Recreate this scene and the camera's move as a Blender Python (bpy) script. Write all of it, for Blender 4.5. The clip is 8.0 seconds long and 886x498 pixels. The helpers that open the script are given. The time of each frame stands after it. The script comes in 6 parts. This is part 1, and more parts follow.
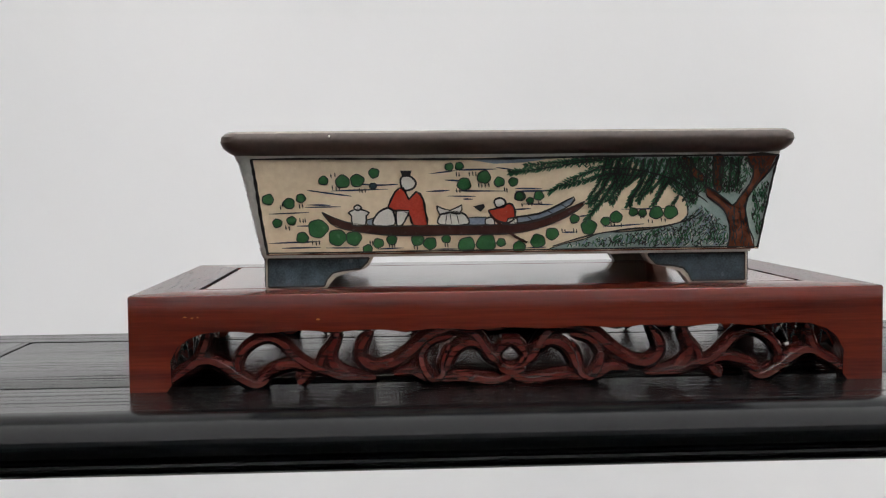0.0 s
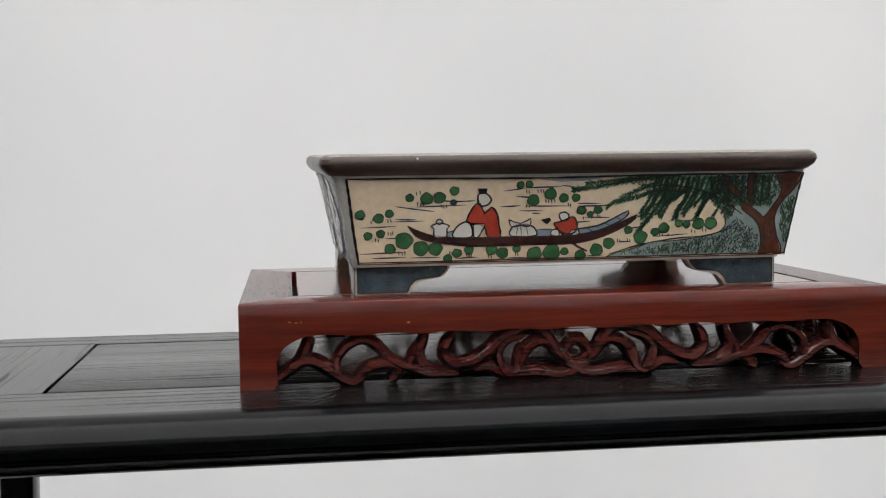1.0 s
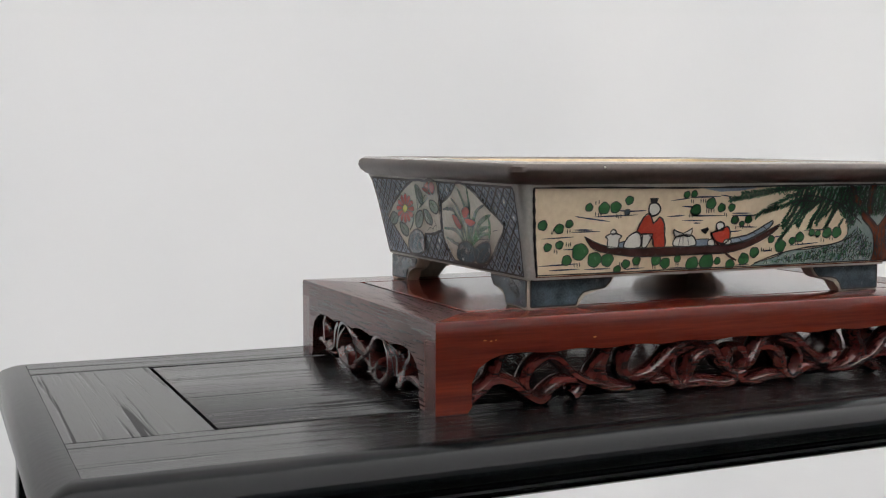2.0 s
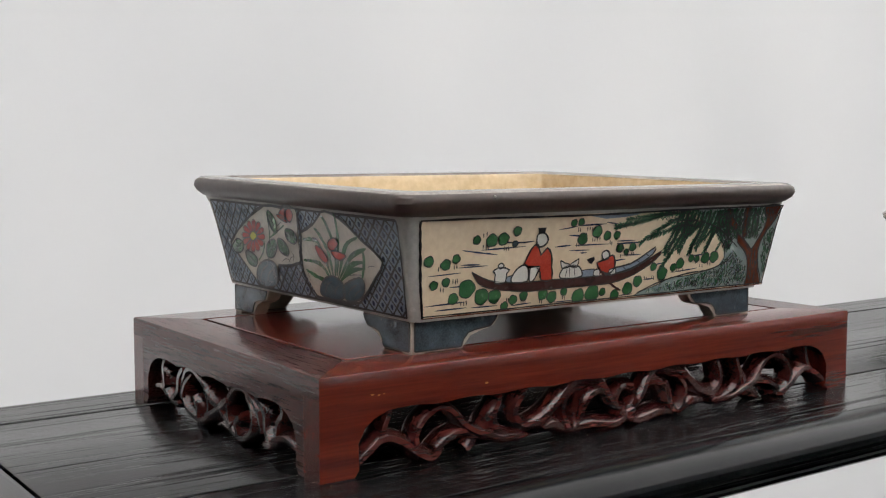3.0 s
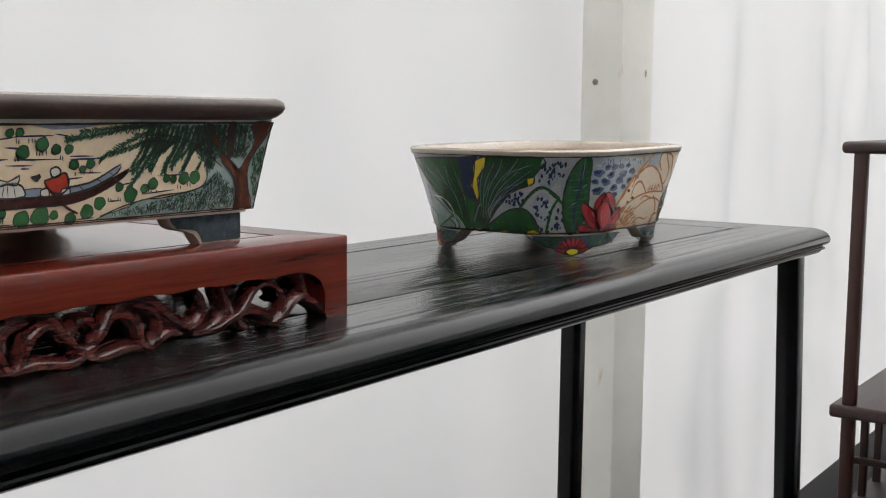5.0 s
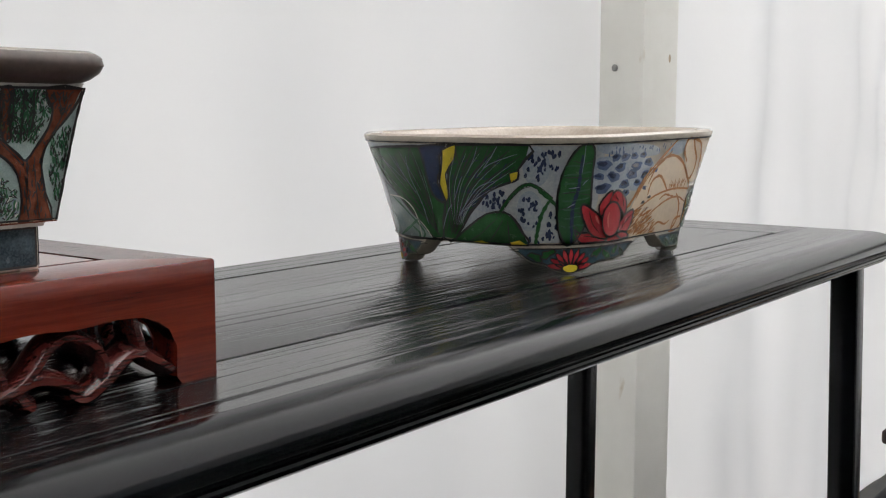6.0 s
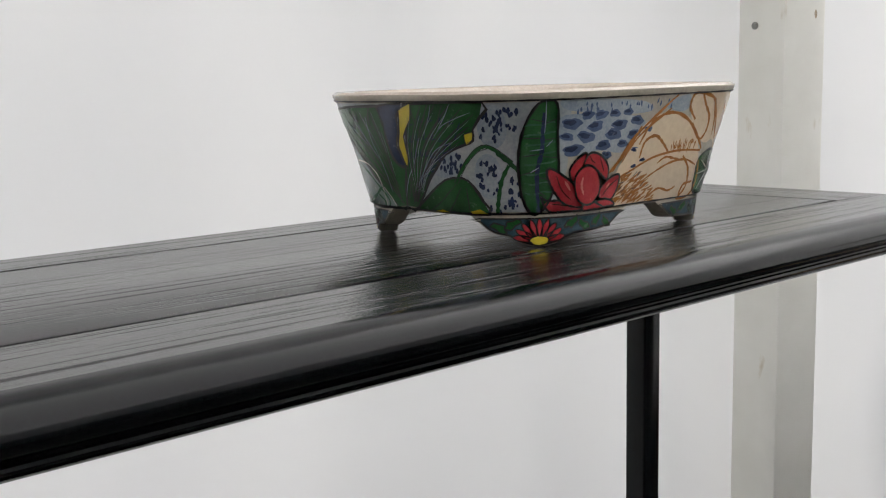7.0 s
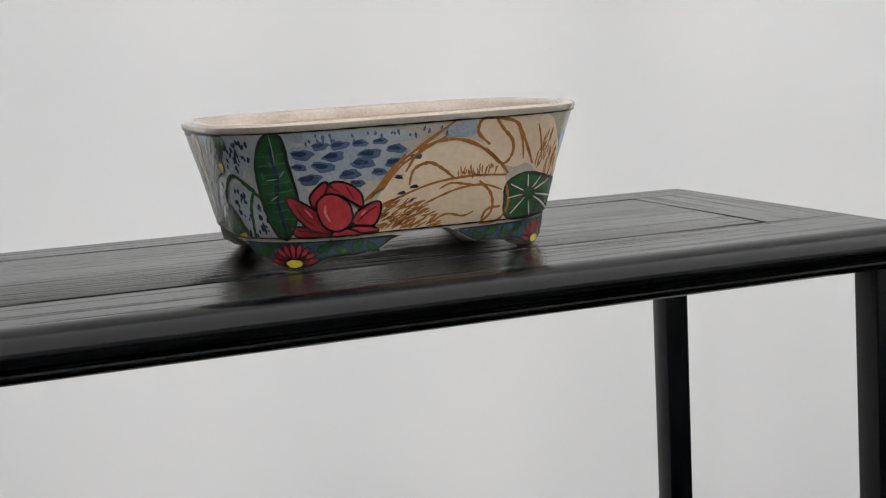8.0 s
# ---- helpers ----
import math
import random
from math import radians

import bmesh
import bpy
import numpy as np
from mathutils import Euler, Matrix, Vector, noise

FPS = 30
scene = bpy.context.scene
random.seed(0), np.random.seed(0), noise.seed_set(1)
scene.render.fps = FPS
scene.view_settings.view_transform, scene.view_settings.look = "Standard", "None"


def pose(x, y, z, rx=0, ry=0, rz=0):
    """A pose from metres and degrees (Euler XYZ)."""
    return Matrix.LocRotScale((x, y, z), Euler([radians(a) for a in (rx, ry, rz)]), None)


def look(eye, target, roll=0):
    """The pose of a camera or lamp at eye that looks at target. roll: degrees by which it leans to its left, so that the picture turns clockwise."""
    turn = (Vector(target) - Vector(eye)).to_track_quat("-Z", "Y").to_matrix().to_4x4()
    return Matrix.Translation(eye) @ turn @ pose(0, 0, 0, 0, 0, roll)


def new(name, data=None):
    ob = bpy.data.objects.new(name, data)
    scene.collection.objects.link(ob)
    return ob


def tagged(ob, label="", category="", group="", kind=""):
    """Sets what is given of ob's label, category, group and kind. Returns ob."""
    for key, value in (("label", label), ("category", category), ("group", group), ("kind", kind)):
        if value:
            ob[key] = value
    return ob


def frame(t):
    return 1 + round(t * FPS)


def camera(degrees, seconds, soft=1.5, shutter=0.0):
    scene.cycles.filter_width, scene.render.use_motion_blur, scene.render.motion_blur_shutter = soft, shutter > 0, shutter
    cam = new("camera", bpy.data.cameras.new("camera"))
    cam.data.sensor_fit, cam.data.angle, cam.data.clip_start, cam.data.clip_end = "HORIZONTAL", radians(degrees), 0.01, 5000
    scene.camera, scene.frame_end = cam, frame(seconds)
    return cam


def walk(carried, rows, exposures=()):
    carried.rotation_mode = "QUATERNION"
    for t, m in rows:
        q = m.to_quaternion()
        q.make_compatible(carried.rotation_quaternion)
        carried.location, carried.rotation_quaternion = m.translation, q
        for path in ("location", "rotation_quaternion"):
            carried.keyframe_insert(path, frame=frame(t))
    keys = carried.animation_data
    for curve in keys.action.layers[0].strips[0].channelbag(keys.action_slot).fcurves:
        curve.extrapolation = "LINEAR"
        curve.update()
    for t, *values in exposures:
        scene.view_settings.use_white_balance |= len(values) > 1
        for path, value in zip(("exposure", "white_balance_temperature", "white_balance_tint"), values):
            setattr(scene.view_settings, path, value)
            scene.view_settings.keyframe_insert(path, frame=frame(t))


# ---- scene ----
cam = camera(41.99, 8.0, soft=1.15)
# seconds, eye in metres, yaw, pitch and roll in degrees
EXPOSURES = [(0.0, 1.35), (3.0, 1.34), (5.0, 1.37), (7.0, 1.36), (8.0, 1.26)]
PATH = [
    (0, 0.00475, 0.01715, 0.81277, -3.109, -3.124, -0.620),
    (0.5, 0.00329, -0.00847, 0.82155, -4.739, -3.502, -1.115),
    (1, -0.05678, -0.02106, 0.82478, -7.816, -3.956, -0.808),
    (1.2, -0.09222, -0.01153, 0.82243, -9.697, -4.097, -0.558),
    (2.3, -0.23878, 0.06789, 0.83612, -29.491, -4.570, 0.119),
    (2.5, -0.24089, 0.08119, 0.83896, -32.084, -4.702, 0.091),
    (3, -0.22736, 0.10052, 0.84293, -35.540, -4.966, 0.081),
    (3.5, -0.25924, 0.11639, 0.85138, -40.912, -5.025, 0.252),
    (4, -0.29067, 0.11476, 0.85848, -46.941, -5.359, -0.212),
    (4.5, -0.25730, 0.10303, 0.84505, -52.138, -5.983, -0.502),
    (4.8, -0.21156, 0.10064, 0.83983, -54.339, -6.375, -0.063),
    (5, -0.16919, 0.09780, 0.82469, -55.089, -6.578, 0.547),
    (5.2, -0.13520, 0.09018, 0.81975, -55.370, -6.689, 0.678),
    (6.3, -0.00631, 0.17336, 0.81250, -52.559, -7.094, 0.254),
    (6.5, 0.00959, 0.16956, 0.80834, -51.394, -7.589, 0.548),
    (7, 0.05733, 0.11911, 0.81058, -44.466, -8.193, -1.018),
    (7.5, 0.15784, 0.02462, 0.81667, -34.189, -8.471, -2.146),
    (8, 0.27281, -0.03925, 0.82638, -20.938, -9.089, -2.712),
]
walk(cam, [(t, pose(x, y, z) @ pose(0, 0, 0, 0, 0, yaw) @ pose(0, 0, 0, 90 + pitch, 0, 0) @ pose(0, 0, 0, 0, 0, roll)) for t, x, y, z, yaw, pitch, roll in PATH], EXPOSURES)

# ---- light ----
world = bpy.data.worlds.new("sky")
scene.world = world
world.use_nodes = True
wn = world.node_tree.nodes
sky = wn.new("ShaderNodeTexSky")
sky.sky_type, sky.sun_disc = "NISHITA", False
sky.sun_elevation, sky.sun_rotation = radians(57), radians(55)
sky.air_density, sky.dust_density = 1.0, 3.0
wn["Background"].inputs["Strength"].default_value = 0.07
world.node_tree.links.new(sky.outputs[0], wn["Background"].inputs["Color"])
sun = new("sun", bpy.data.lights.new("sun", "SUN"))
sun.data.energy, sun.data.angle, sun.data.color = 5.0, radians(12), (1.0, 0.97, 0.925)
sun.matrix_world = look((1.3, 0.9, 2.4), (0, 0, 0))

# ---- materials ----


def material(name, rough=0.5, metal=0.0, coat=0.0, spec=0.5):
    m = bpy.data.materials.new(name)
    m.use_nodes = True
    b = m.node_tree.nodes["Principled BSDF"]
    b.inputs["Roughness"].default_value = rough
    b.inputs["Metallic"].default_value = metal
    b.inputs["Coat Weight"].default_value = coat
    b.inputs["Coat Roughness"].default_value = 0.08
    b.inputs["Specular IOR Level"].default_value = spec
    return m, m.node_tree.nodes, m.node_tree.links, b


def noise_node(n, l, scale, detail=5.0, stretch=None, rough=0.55, warp=0.0):
    tc = n.new("ShaderNodeTexCoord")
    mp = n.new("ShaderNodeMapping")
    mp.inputs["Scale"].default_value = stretch or (1, 1, 1)
    l.new(tc.outputs["Object"], mp.inputs["Vector"])
    t = n.new("ShaderNodeTexNoise")
    t.inputs["Scale"].default_value, t.inputs["Detail"].default_value = scale, detail
    t.inputs["Roughness"].default_value, t.inputs["Distortion"].default_value = rough, warp
    l.new(mp.outputs[0], t.inputs["Vector"])
    return t.outputs["Fac"]


def ramp(n, l, fac, *stops):
    r = n.new("ShaderNodeValToRGB")
    e = r.color_ramp.elements
    while len(e) < len(stops):
        e.new(0.5)
    for i, (p, c) in enumerate(stops):
        e[i].position, e[i].color = p, (*c, 1)
    l.new(fac, r.inputs[0])
    return r.outputs[0]


def blend(n, l, fac, a, b, kind="MIX"):
    m = n.new("ShaderNodeMix")
    m.data_type, m.blend_type = "RGBA", kind
    for sock, v in ((0, fac), (6, a), (7, b)):
        if isinstance(v, (int, float)):
            m.inputs[sock].default_value = v
        elif isinstance(v, tuple):
            m.inputs[sock].default_value = (*v, 1)
        else:
            l.new(v, m.inputs[sock])
    return m.outputs[2]


def bump(n, l, b, height, strength, dist=0.0004):
    k = n.new("ShaderNodeBump")
    k.inputs["Strength"].default_value, k.inputs["Distance"].default_value = strength, dist
    l.new(height, k.inputs["Height"])
    l.new(k.outputs[0], b.inputs["Normal"])


def rough_var(n, l, b, fac, lo, hi):
    r = n.new("ShaderNodeMapRange")
    r.inputs["To Min"].default_value, r.inputs["To Max"].default_value = lo, hi
    l.new(fac, r.inputs["Value"])
    l.new(r.outputs[0], b.inputs["Roughness"])


def glaze(name, dark, light, scale=60.0, rough=0.22, coat=0.3, grain=0.15):
    """Fired enamel: pooled tone, fine specks, slight orange peel."""
    m, n, l, b = material(name, rough, coat=coat)
    c = ramp(n, l, noise_node(n, l, scale, 4), (0.3, dark), (0.7, light))
    c2 = ramp(n, l, noise_node(n, l, scale * 14, 3), (0.35, tuple(v * (1 - grain) for v in dark)), (0.75, light))
    l.new(blend(n, l, 0.4, c, c2), b.inputs["Base Color"])
    bump(n, l, b, noise_node(n, l, scale * 5, 3), 0.25, 0.0003)
    rough_var(n, l, b, noise_node(n, l, scale * 2, 3), rough * 0.7, rough * 1.5)
    return m


def wood(name, dark, light, along="x", rough=0.3, coat=0.4, fine=1.0, pores=0.3):
    m, n, l, b = material(name, rough, coat=coat)
    st = {"x": (1, 26, 26), "y": (26, 1, 26), "z": (26, 26, 1)}[along]
    g1 = noise_node(n, l, 9 * fine, 8, st, 0.62, 0.15)
    g2 = noise_node(n, l, 60 * fine, 6, st, 0.65)
    c = ramp(n, l, g1, (0.3, dark), (0.7, light))
    p = ramp(n, l, g2, (0.35, tuple(v * 0.35 for v in dark)), (0.6, light))
    l.new(blend(n, l, pores, c, p), b.inputs["Base Color"])
    bump(n, l, b, g2, 0.1, 0.0003)
    rough_var(n, l, b, noise_node(n, l, 60, 4, st), rough * 0.9, rough * 1.25)
    return m


M_CREAM = glaze("cream_glaze", (0.79, 0.61, 0.41), (0.89, 0.74, 0.54), 30)
M_IVORY = glaze("ivory_glaze", (0.48, 0.43, 0.34), (0.63, 0.57, 0.46), 40)
M_GREYGLAZE = glaze("grey_glaze", (0.44, 0.43, 0.39), (0.60, 0.58, 0.53), 60)
M_INSIDE = glaze("inner_glaze", (0.54, 0.38, 0.20), (0.80, 0.65, 0.42), 18, 0.16, 0.5)
M_LIP = glaze("taupe_lip_glaze", (0.20, 0.17, 0.15), (0.36, 0.32, 0.28), 50, 0.2, 0.4)
M_TANLIP = glaze("tan_lip_glaze", (0.32, 0.26, 0.21), (0.47, 0.40, 0.33), 50, 0.2, 0.4)
M_BUFF = glaze("buff_glaze", (0.40, 0.30, 0.20), (0.56, 0.45, 0.32), 25)
M_RIM = glaze("brown_rim_glaze", (0.042, 0.027, 0.021), (0.085, 0.056, 0.044), 40, 0.34, 0.08)
M_SLATE = glaze("slate_blue_glaze", (0.010, 0.018, 0.026), (0.105, 0.145, 0.165), 130)
M_ROCKBLUE = glaze("rock_blue_enamel", (0.016, 0.036, 0.050), (0.085, 0.145, 0.175), 260)
M_INK = glaze("black_enamel", (0.006, 0.005, 0.005), (0.016, 0.013, 0.012), 200, 0.4, 0.0)
M_GREEN = glaze("green_enamel", (0.016, 0.075, 0.022), (0.045, 0.15, 0.05), 160)
M_PAD = glaze("pad_green_enamel", (0.028, 0.11, 0.038), (0.07, 0.20, 0.08), 160)
M_WASH = glaze("pale_wash_enamel", (0.26, 0.32, 0.39), (0.50, 0.53, 0.54), 70)
M_POND = glaze("pond_ground_glaze", (0.33, 0.37, 0.40), (0.56, 0.57, 0.54), 60)
M_TEAL = glaze("teal_enamel", (0.22, 0.31, 0.29), (0.42, 0.49, 0.45), 200)
M_LEAF = glaze("willow_enamel", (0.03, 0.10, 0.055), (0.085, 0.20, 0.11), 300)
M_RED = glaze("red_enamel", (0.36, 0.035, 0.022), (0.55, 0.075, 0.045), 120)
M_BARK = glaze("bark_enamel", (0.10, 0.030, 0.018), (0.23, 0.08, 0.045), 400)
M_BOAT = glaze("boat_enamel", (0.035, 0.013, 0.011), (0.075, 0.03, 0.026), 300)
M_WHITE = glaze("white_enamel", (0.68, 0.65, 0.58), (0.82, 0.79, 0.72), 150)
M_LATTICE = glaze("lattice_blue_enamel", (0.27, 0.34, 0.43), (0.50, 0.56, 0.63), 160)
M_CRIMSON = glaze("crimson_enamel", (0.34, 0.022, 0.03), (0.52, 0.06, 0.07), 160)
M_ROSE = glaze("rose_enamel", (0.55, 0.13, 0.12), (0.68, 0.22, 0.20), 160)
M_MIDBLUE = glaze("mid_blue_enamel", (0.055, 0.085, 0.17), (0.13, 0.18, 0.29), 200)
M_NAVY = glaze("navy_enamel", (0.018, 0.026, 0.060), (0.045, 0.065, 0.13), 200)
M_PALEBLUE = glaze("pale_blue_enamel", (0.15, 0.20, 0.29), (0.40, 0.45, 0.50), 90)
M_YELLOW = glaze("yellow_enamel", (0.62, 0.48, 0.03), (0.80, 0.64, 0.06), 160)
M_OCHRE = glaze("ochre_enamel", (0.32, 0.115, 0.026), (0.50, 0.22, 0.065), 300)
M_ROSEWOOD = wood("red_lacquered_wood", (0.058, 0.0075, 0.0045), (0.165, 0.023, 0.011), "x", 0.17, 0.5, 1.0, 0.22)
# same red wood for the short ends, their shade put into a darker base
M_ROSEWOOD_Y_SHADED = wood("red_lacquered_wood_across_shaded", (0.026, 0.005, 0.004), (0.075, 0.013, 0.009), "y", 0.26, 0.2, 1.0, 0.25)
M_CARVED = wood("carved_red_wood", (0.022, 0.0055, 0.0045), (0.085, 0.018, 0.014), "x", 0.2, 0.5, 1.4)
M_SEAM = material("dark_seam", 0.8)[0]
M_SEAM.node_tree.nodes["Principled BSDF"].inputs["Base Color"].default_value = (0.004, 0.003, 0.003, 1)


def black_lacquer(name, along, spec=0.62):
    """Black stain over open-grained wood: long furrows, fine pores, worn sheen."""
    m, n, l, b = material(name, 0.3, spec=spec)
    k = {"x": (0.5, 1, 1), "y": (1, 0.5, 1), "z": (1, 1, 0.5)}[along]
    g = noise_node(n, l, 300, 3, tuple(v if v == 1 else 0.022 for v in k), 0.5, 0.5)
    f = noise_node(n, l, 1100, 3, tuple(v if v == 1 else 0.03 for v in k), 0.6)
    w = noise_node(n, l, 14, 4, tuple(v if v == 1 else 0.3 for v in k), 0.55)
    l.new(ramp(n, l, f, (0.3, (0.0016, 0.0016, 0.0019)), (0.75, (0.006, 0.006, 0.007))), b.inputs["Base Color"])
    cut = ramp(n, l, g, (0.38, (0, 0, 0)), (0.46, (1, 1, 1)))
    bump(n, l, b, blend(n, l, 0.22, cut, f), 0.5, 0.0007)
    rough_var(n, l, b, w, 0.12, 0.26)
    # open pores hold no lacquer
    l.new(ramp(n, l, g, (0.36, (0.03, 0.03, 0.03)), (0.43, (spec, spec, spec))), b.inputs["Specular IOR Level"])
    return m


M_TABLE = black_lacquer("black_stained_wood", "x")
M_TABLE_Y = black_lacquer("black_stained_wood_across", "y")
M_TABLE_Z = black_lacquer("black_stained_wood_upright", "z", 0.1)
M_EDGE, _n, _l, _b = material("black_moulding", 0.17, spec=0.2)
_l.new(ramp(_n, _l, noise_node(_n, _l, 90, 4, (1, 12, 12)), (0.3, (0.0016, 0.002, 0.0025)), (0.8, (0.004, 0.005, 0.0062))), _b.inputs["Base Color"])
bump(_n, _l, _b, noise_node(_n, _l, 60, 3, (1, 6, 6)), 0.12, 0.0004)
M_DARKWOOD = wood("dark_brown_wood", (0.018, 0.006, 0.004), (0.055, 0.018, 0.012), "z", 0.4, 0.1)
M_DARKWOOD_X = wood("dark_brown_wood_level", (0.014, 0.006, 0.005), (0.040, 0.016, 0.012), "x", 0.4, 0.1)
M_PALEWOOD = wood("pale_wood", (0.45, 0.24, 0.10), (0.62, 0.38, 0.18), "x", 0.5, 0.0)
M_STONE = glaze("grey_carved_glaze", (0.16, 0.16, 0.15), (0.36, 0.35, 0.32), 200, 0.4)
M_CLOTHBLACK = glaze("black_cloth", (0.010, 0.010, 0.011), (0.026, 0.026, 0.028), 300, 0.85, 0.0)


def painted_metal():
    m, n, l, b = material("white_painted_post", 0.45)
    c = ramp(n, l, noise_node(n, l, 9, 5), (0.3, (0.74, 0.73, 0.67)), (0.7, (0.83, 0.82, 0.77)))
    s = ramp(n, l, noise_node(n, l, 30, 6, (1, 1, 0.4)), (0.66, (1, 1, 1)), (0.78, (0.72, 0.64, 0.52)))
    l.new(blend(n, l, 1.0, c, s, "MULTIPLY"), b.inputs["Base Color"])
    bump(n, l, b, noise_node(n, l, 120, 3), 0.1)
    return m


def canvas(name, through_share, tone=0.85):
    """White tent cloth that lets daylight through."""
    m, n, l, b = material(name, 0.8, spec=0.2)
    c = ramp(n, l, noise_node(n, l, 1.6, 4), (0.3, (tone * 0.97, tone * 0.97, tone * 0.965)), (0.75, (tone, tone, tone)))
    l.new(c, b.inputs["Base Color"])
    tr = n.new("ShaderNodeBsdfTranslucent")
    l.new(c, tr.inputs["Color"])
    mix = n.new("ShaderNodeMixShader")
    mix.inputs[0].default_value = through_share
    l.new(b.outputs[0], mix.inputs[1])
    l.new(tr.outputs[0], mix.inputs[2])
    l.new(mix.outputs[0], n["Material Output"].inputs["Surface"])
    return m


M_POST = painted_metal()
M_RUST = glaze("rust_stain", (0.40, 0.32, 0.22), (0.55, 0.46, 0.34), 400, 0.7, 0.0)
M_DARKCLOTH = glaze("dark_grey_cloth", (0.06, 0.06, 0.062), (0.10, 0.10, 0.102), 12, 0.9, 0.0)
M_GREYCLOTH = canvas("dark_grey_tent_cloth", 0.05, 0.055)
M_CANVAS = canvas("white_tent_cloth", 0.435)
M_ROOF = canvas("white_roof_cloth", 0.82, 0.92)
M_GROUND, _n, _l, _b = material("grey_floor", 0.8)
_l.new(ramp(_n, _l, noise_node(_n, _l, 6, 6), (0.3, (0.035, 0.035, 0.034)), (0.7, (0.07, 0.068, 0.065))), _b.inputs["Base Color"])

# ---- mesh helpers ----


def mesh_of(name, bm, mat, smooth=True):
    bmesh.ops.recalc_face_normals(bm, faces=bm.faces)
    me = bpy.data.meshes.new(name)
    bm.to_mesh(me)
    bm.free()
    me.materials.append(mat)
    if smooth:
        for p in me.polygons:
            p.use_smooth = True
        me.set_sharp_from_angle(angle=radians(38))
    return me


def part(name, bm, mat, parent=None, label="", smooth=True):
    ob = new(name, mesh_of(name, bm, mat, smooth))
    if parent:
        ob.parent = parent
    return tagged(ob, label)


def thing(name, x, y, z, label, category, group="", kind="", turn=0):
    e = new(name)
    e.empty_display_size = 0.02
    e.matrix_world = pose(x, y, z, 0, 0, turn)
    return tagged(e, label, category, group, kind)


def block(bm, x0, x1, y0, y1, z0, z1, bevel=0.0, seg=2):
    v = [bm.verts.new((x, y, z)) for x in (x0, x1) for y in (y0, y1) for z in (z0, z1)]
    for q in ((0, 1, 3, 2), (4, 6, 7, 5), (0, 4, 5, 1), (2, 3, 7, 6), (0, 2, 6, 4), (1, 5, 7, 3)):
        bm.faces.new([v[i] for i in q])
    if bevel:
        edges = {e for w in v for e in w.link_edges}
        bmesh.ops.bevel(bm, geom=list(edges), offset=bevel, segments=seg, affect="EDGES", profile=0.5)
    return bm


def loft(bm, rings, close_ends=False, closed=True):
    """Skin between rings of equal length."""
    vs = [[bm.verts.new(p) for p in r] for r in rings]
    k = len(vs[0])
    for a, b in zip(vs, vs[1:]):
        for i in range(k if closed else k - 1):
            bm.faces.new((a[i], a[(i + 1) % k], b[(i + 1) % k], b[i]))
    if close_ends:
        bm.faces.new(vs[0][::-1])
        bm.faces.new(vs[-1])
    return bm


def prism(bm, outline, axis_map, d0, d1, bevel=0.0):
    """A closed outline of (a, b) pushed from depth d0 to d1; axis_map(a, b, d) gives the place."""
    lo = [bm.verts.new(axis_map(a, b, d0)) for a, b in outline]
    hi = [bm.verts.new(axis_map(a, b, d1)) for a, b in outline]
    k = len(outline)
    f = [bm.faces.new(lo[::-1]), bm.faces.new(hi)]
    for i in range(k):
        bm.faces.new((lo[i], lo[(i + 1) % k], hi[(i + 1) % k], hi[i]))
    if bevel:
        bmesh.ops.bevel(bm, geom=list({e for q in f for e in q.edges}), offset=bevel, segments=2, affect="EDGES", profile=0.5)
    return bm


def spline(points, steps=8, closed=False):
    """Catmull-Rom through points of any dimension."""
    p = [np.array(q, float) for q in points]
    k = len(p)
    out = []
    for i in range(k if closed else k - 1):
        a, b, c, d = (p[j % k] if closed else p[min(max(j, 0), k - 1)] for j in (i - 1, i, i + 1, i + 2))
        for s in range(steps):
            t = s / steps
            out.append(0.5 * (2 * b + (c - a) * t + (2 * a - 5 * b + 4 * c - d) * t * t + (3 * b - a - 3 * c + d) * t**3))
    if not closed:
        out.append(p[-1])
    return out


def rounded(hx, hy, r, seg=8):
    """A rounded rectangle about the origin, against the clock from the front left."""
    out = []
    for cx, cy, a0 in ((-hx + r, -hy + r, 180), (hx - r, -hy + r, 270), (hx - r, hy - r, 0), (-hx + r, hy - r, 90)):
        for i in range(seg + 1):
            a = radians(a0 + 90 * i / seg)
            out.append((cx + r * math.cos(a), cy + r * math.sin(a)))
    return out

# ---- setting ----
FLOOR = -0.22
BENCH = 0.40
TOP = 0.75


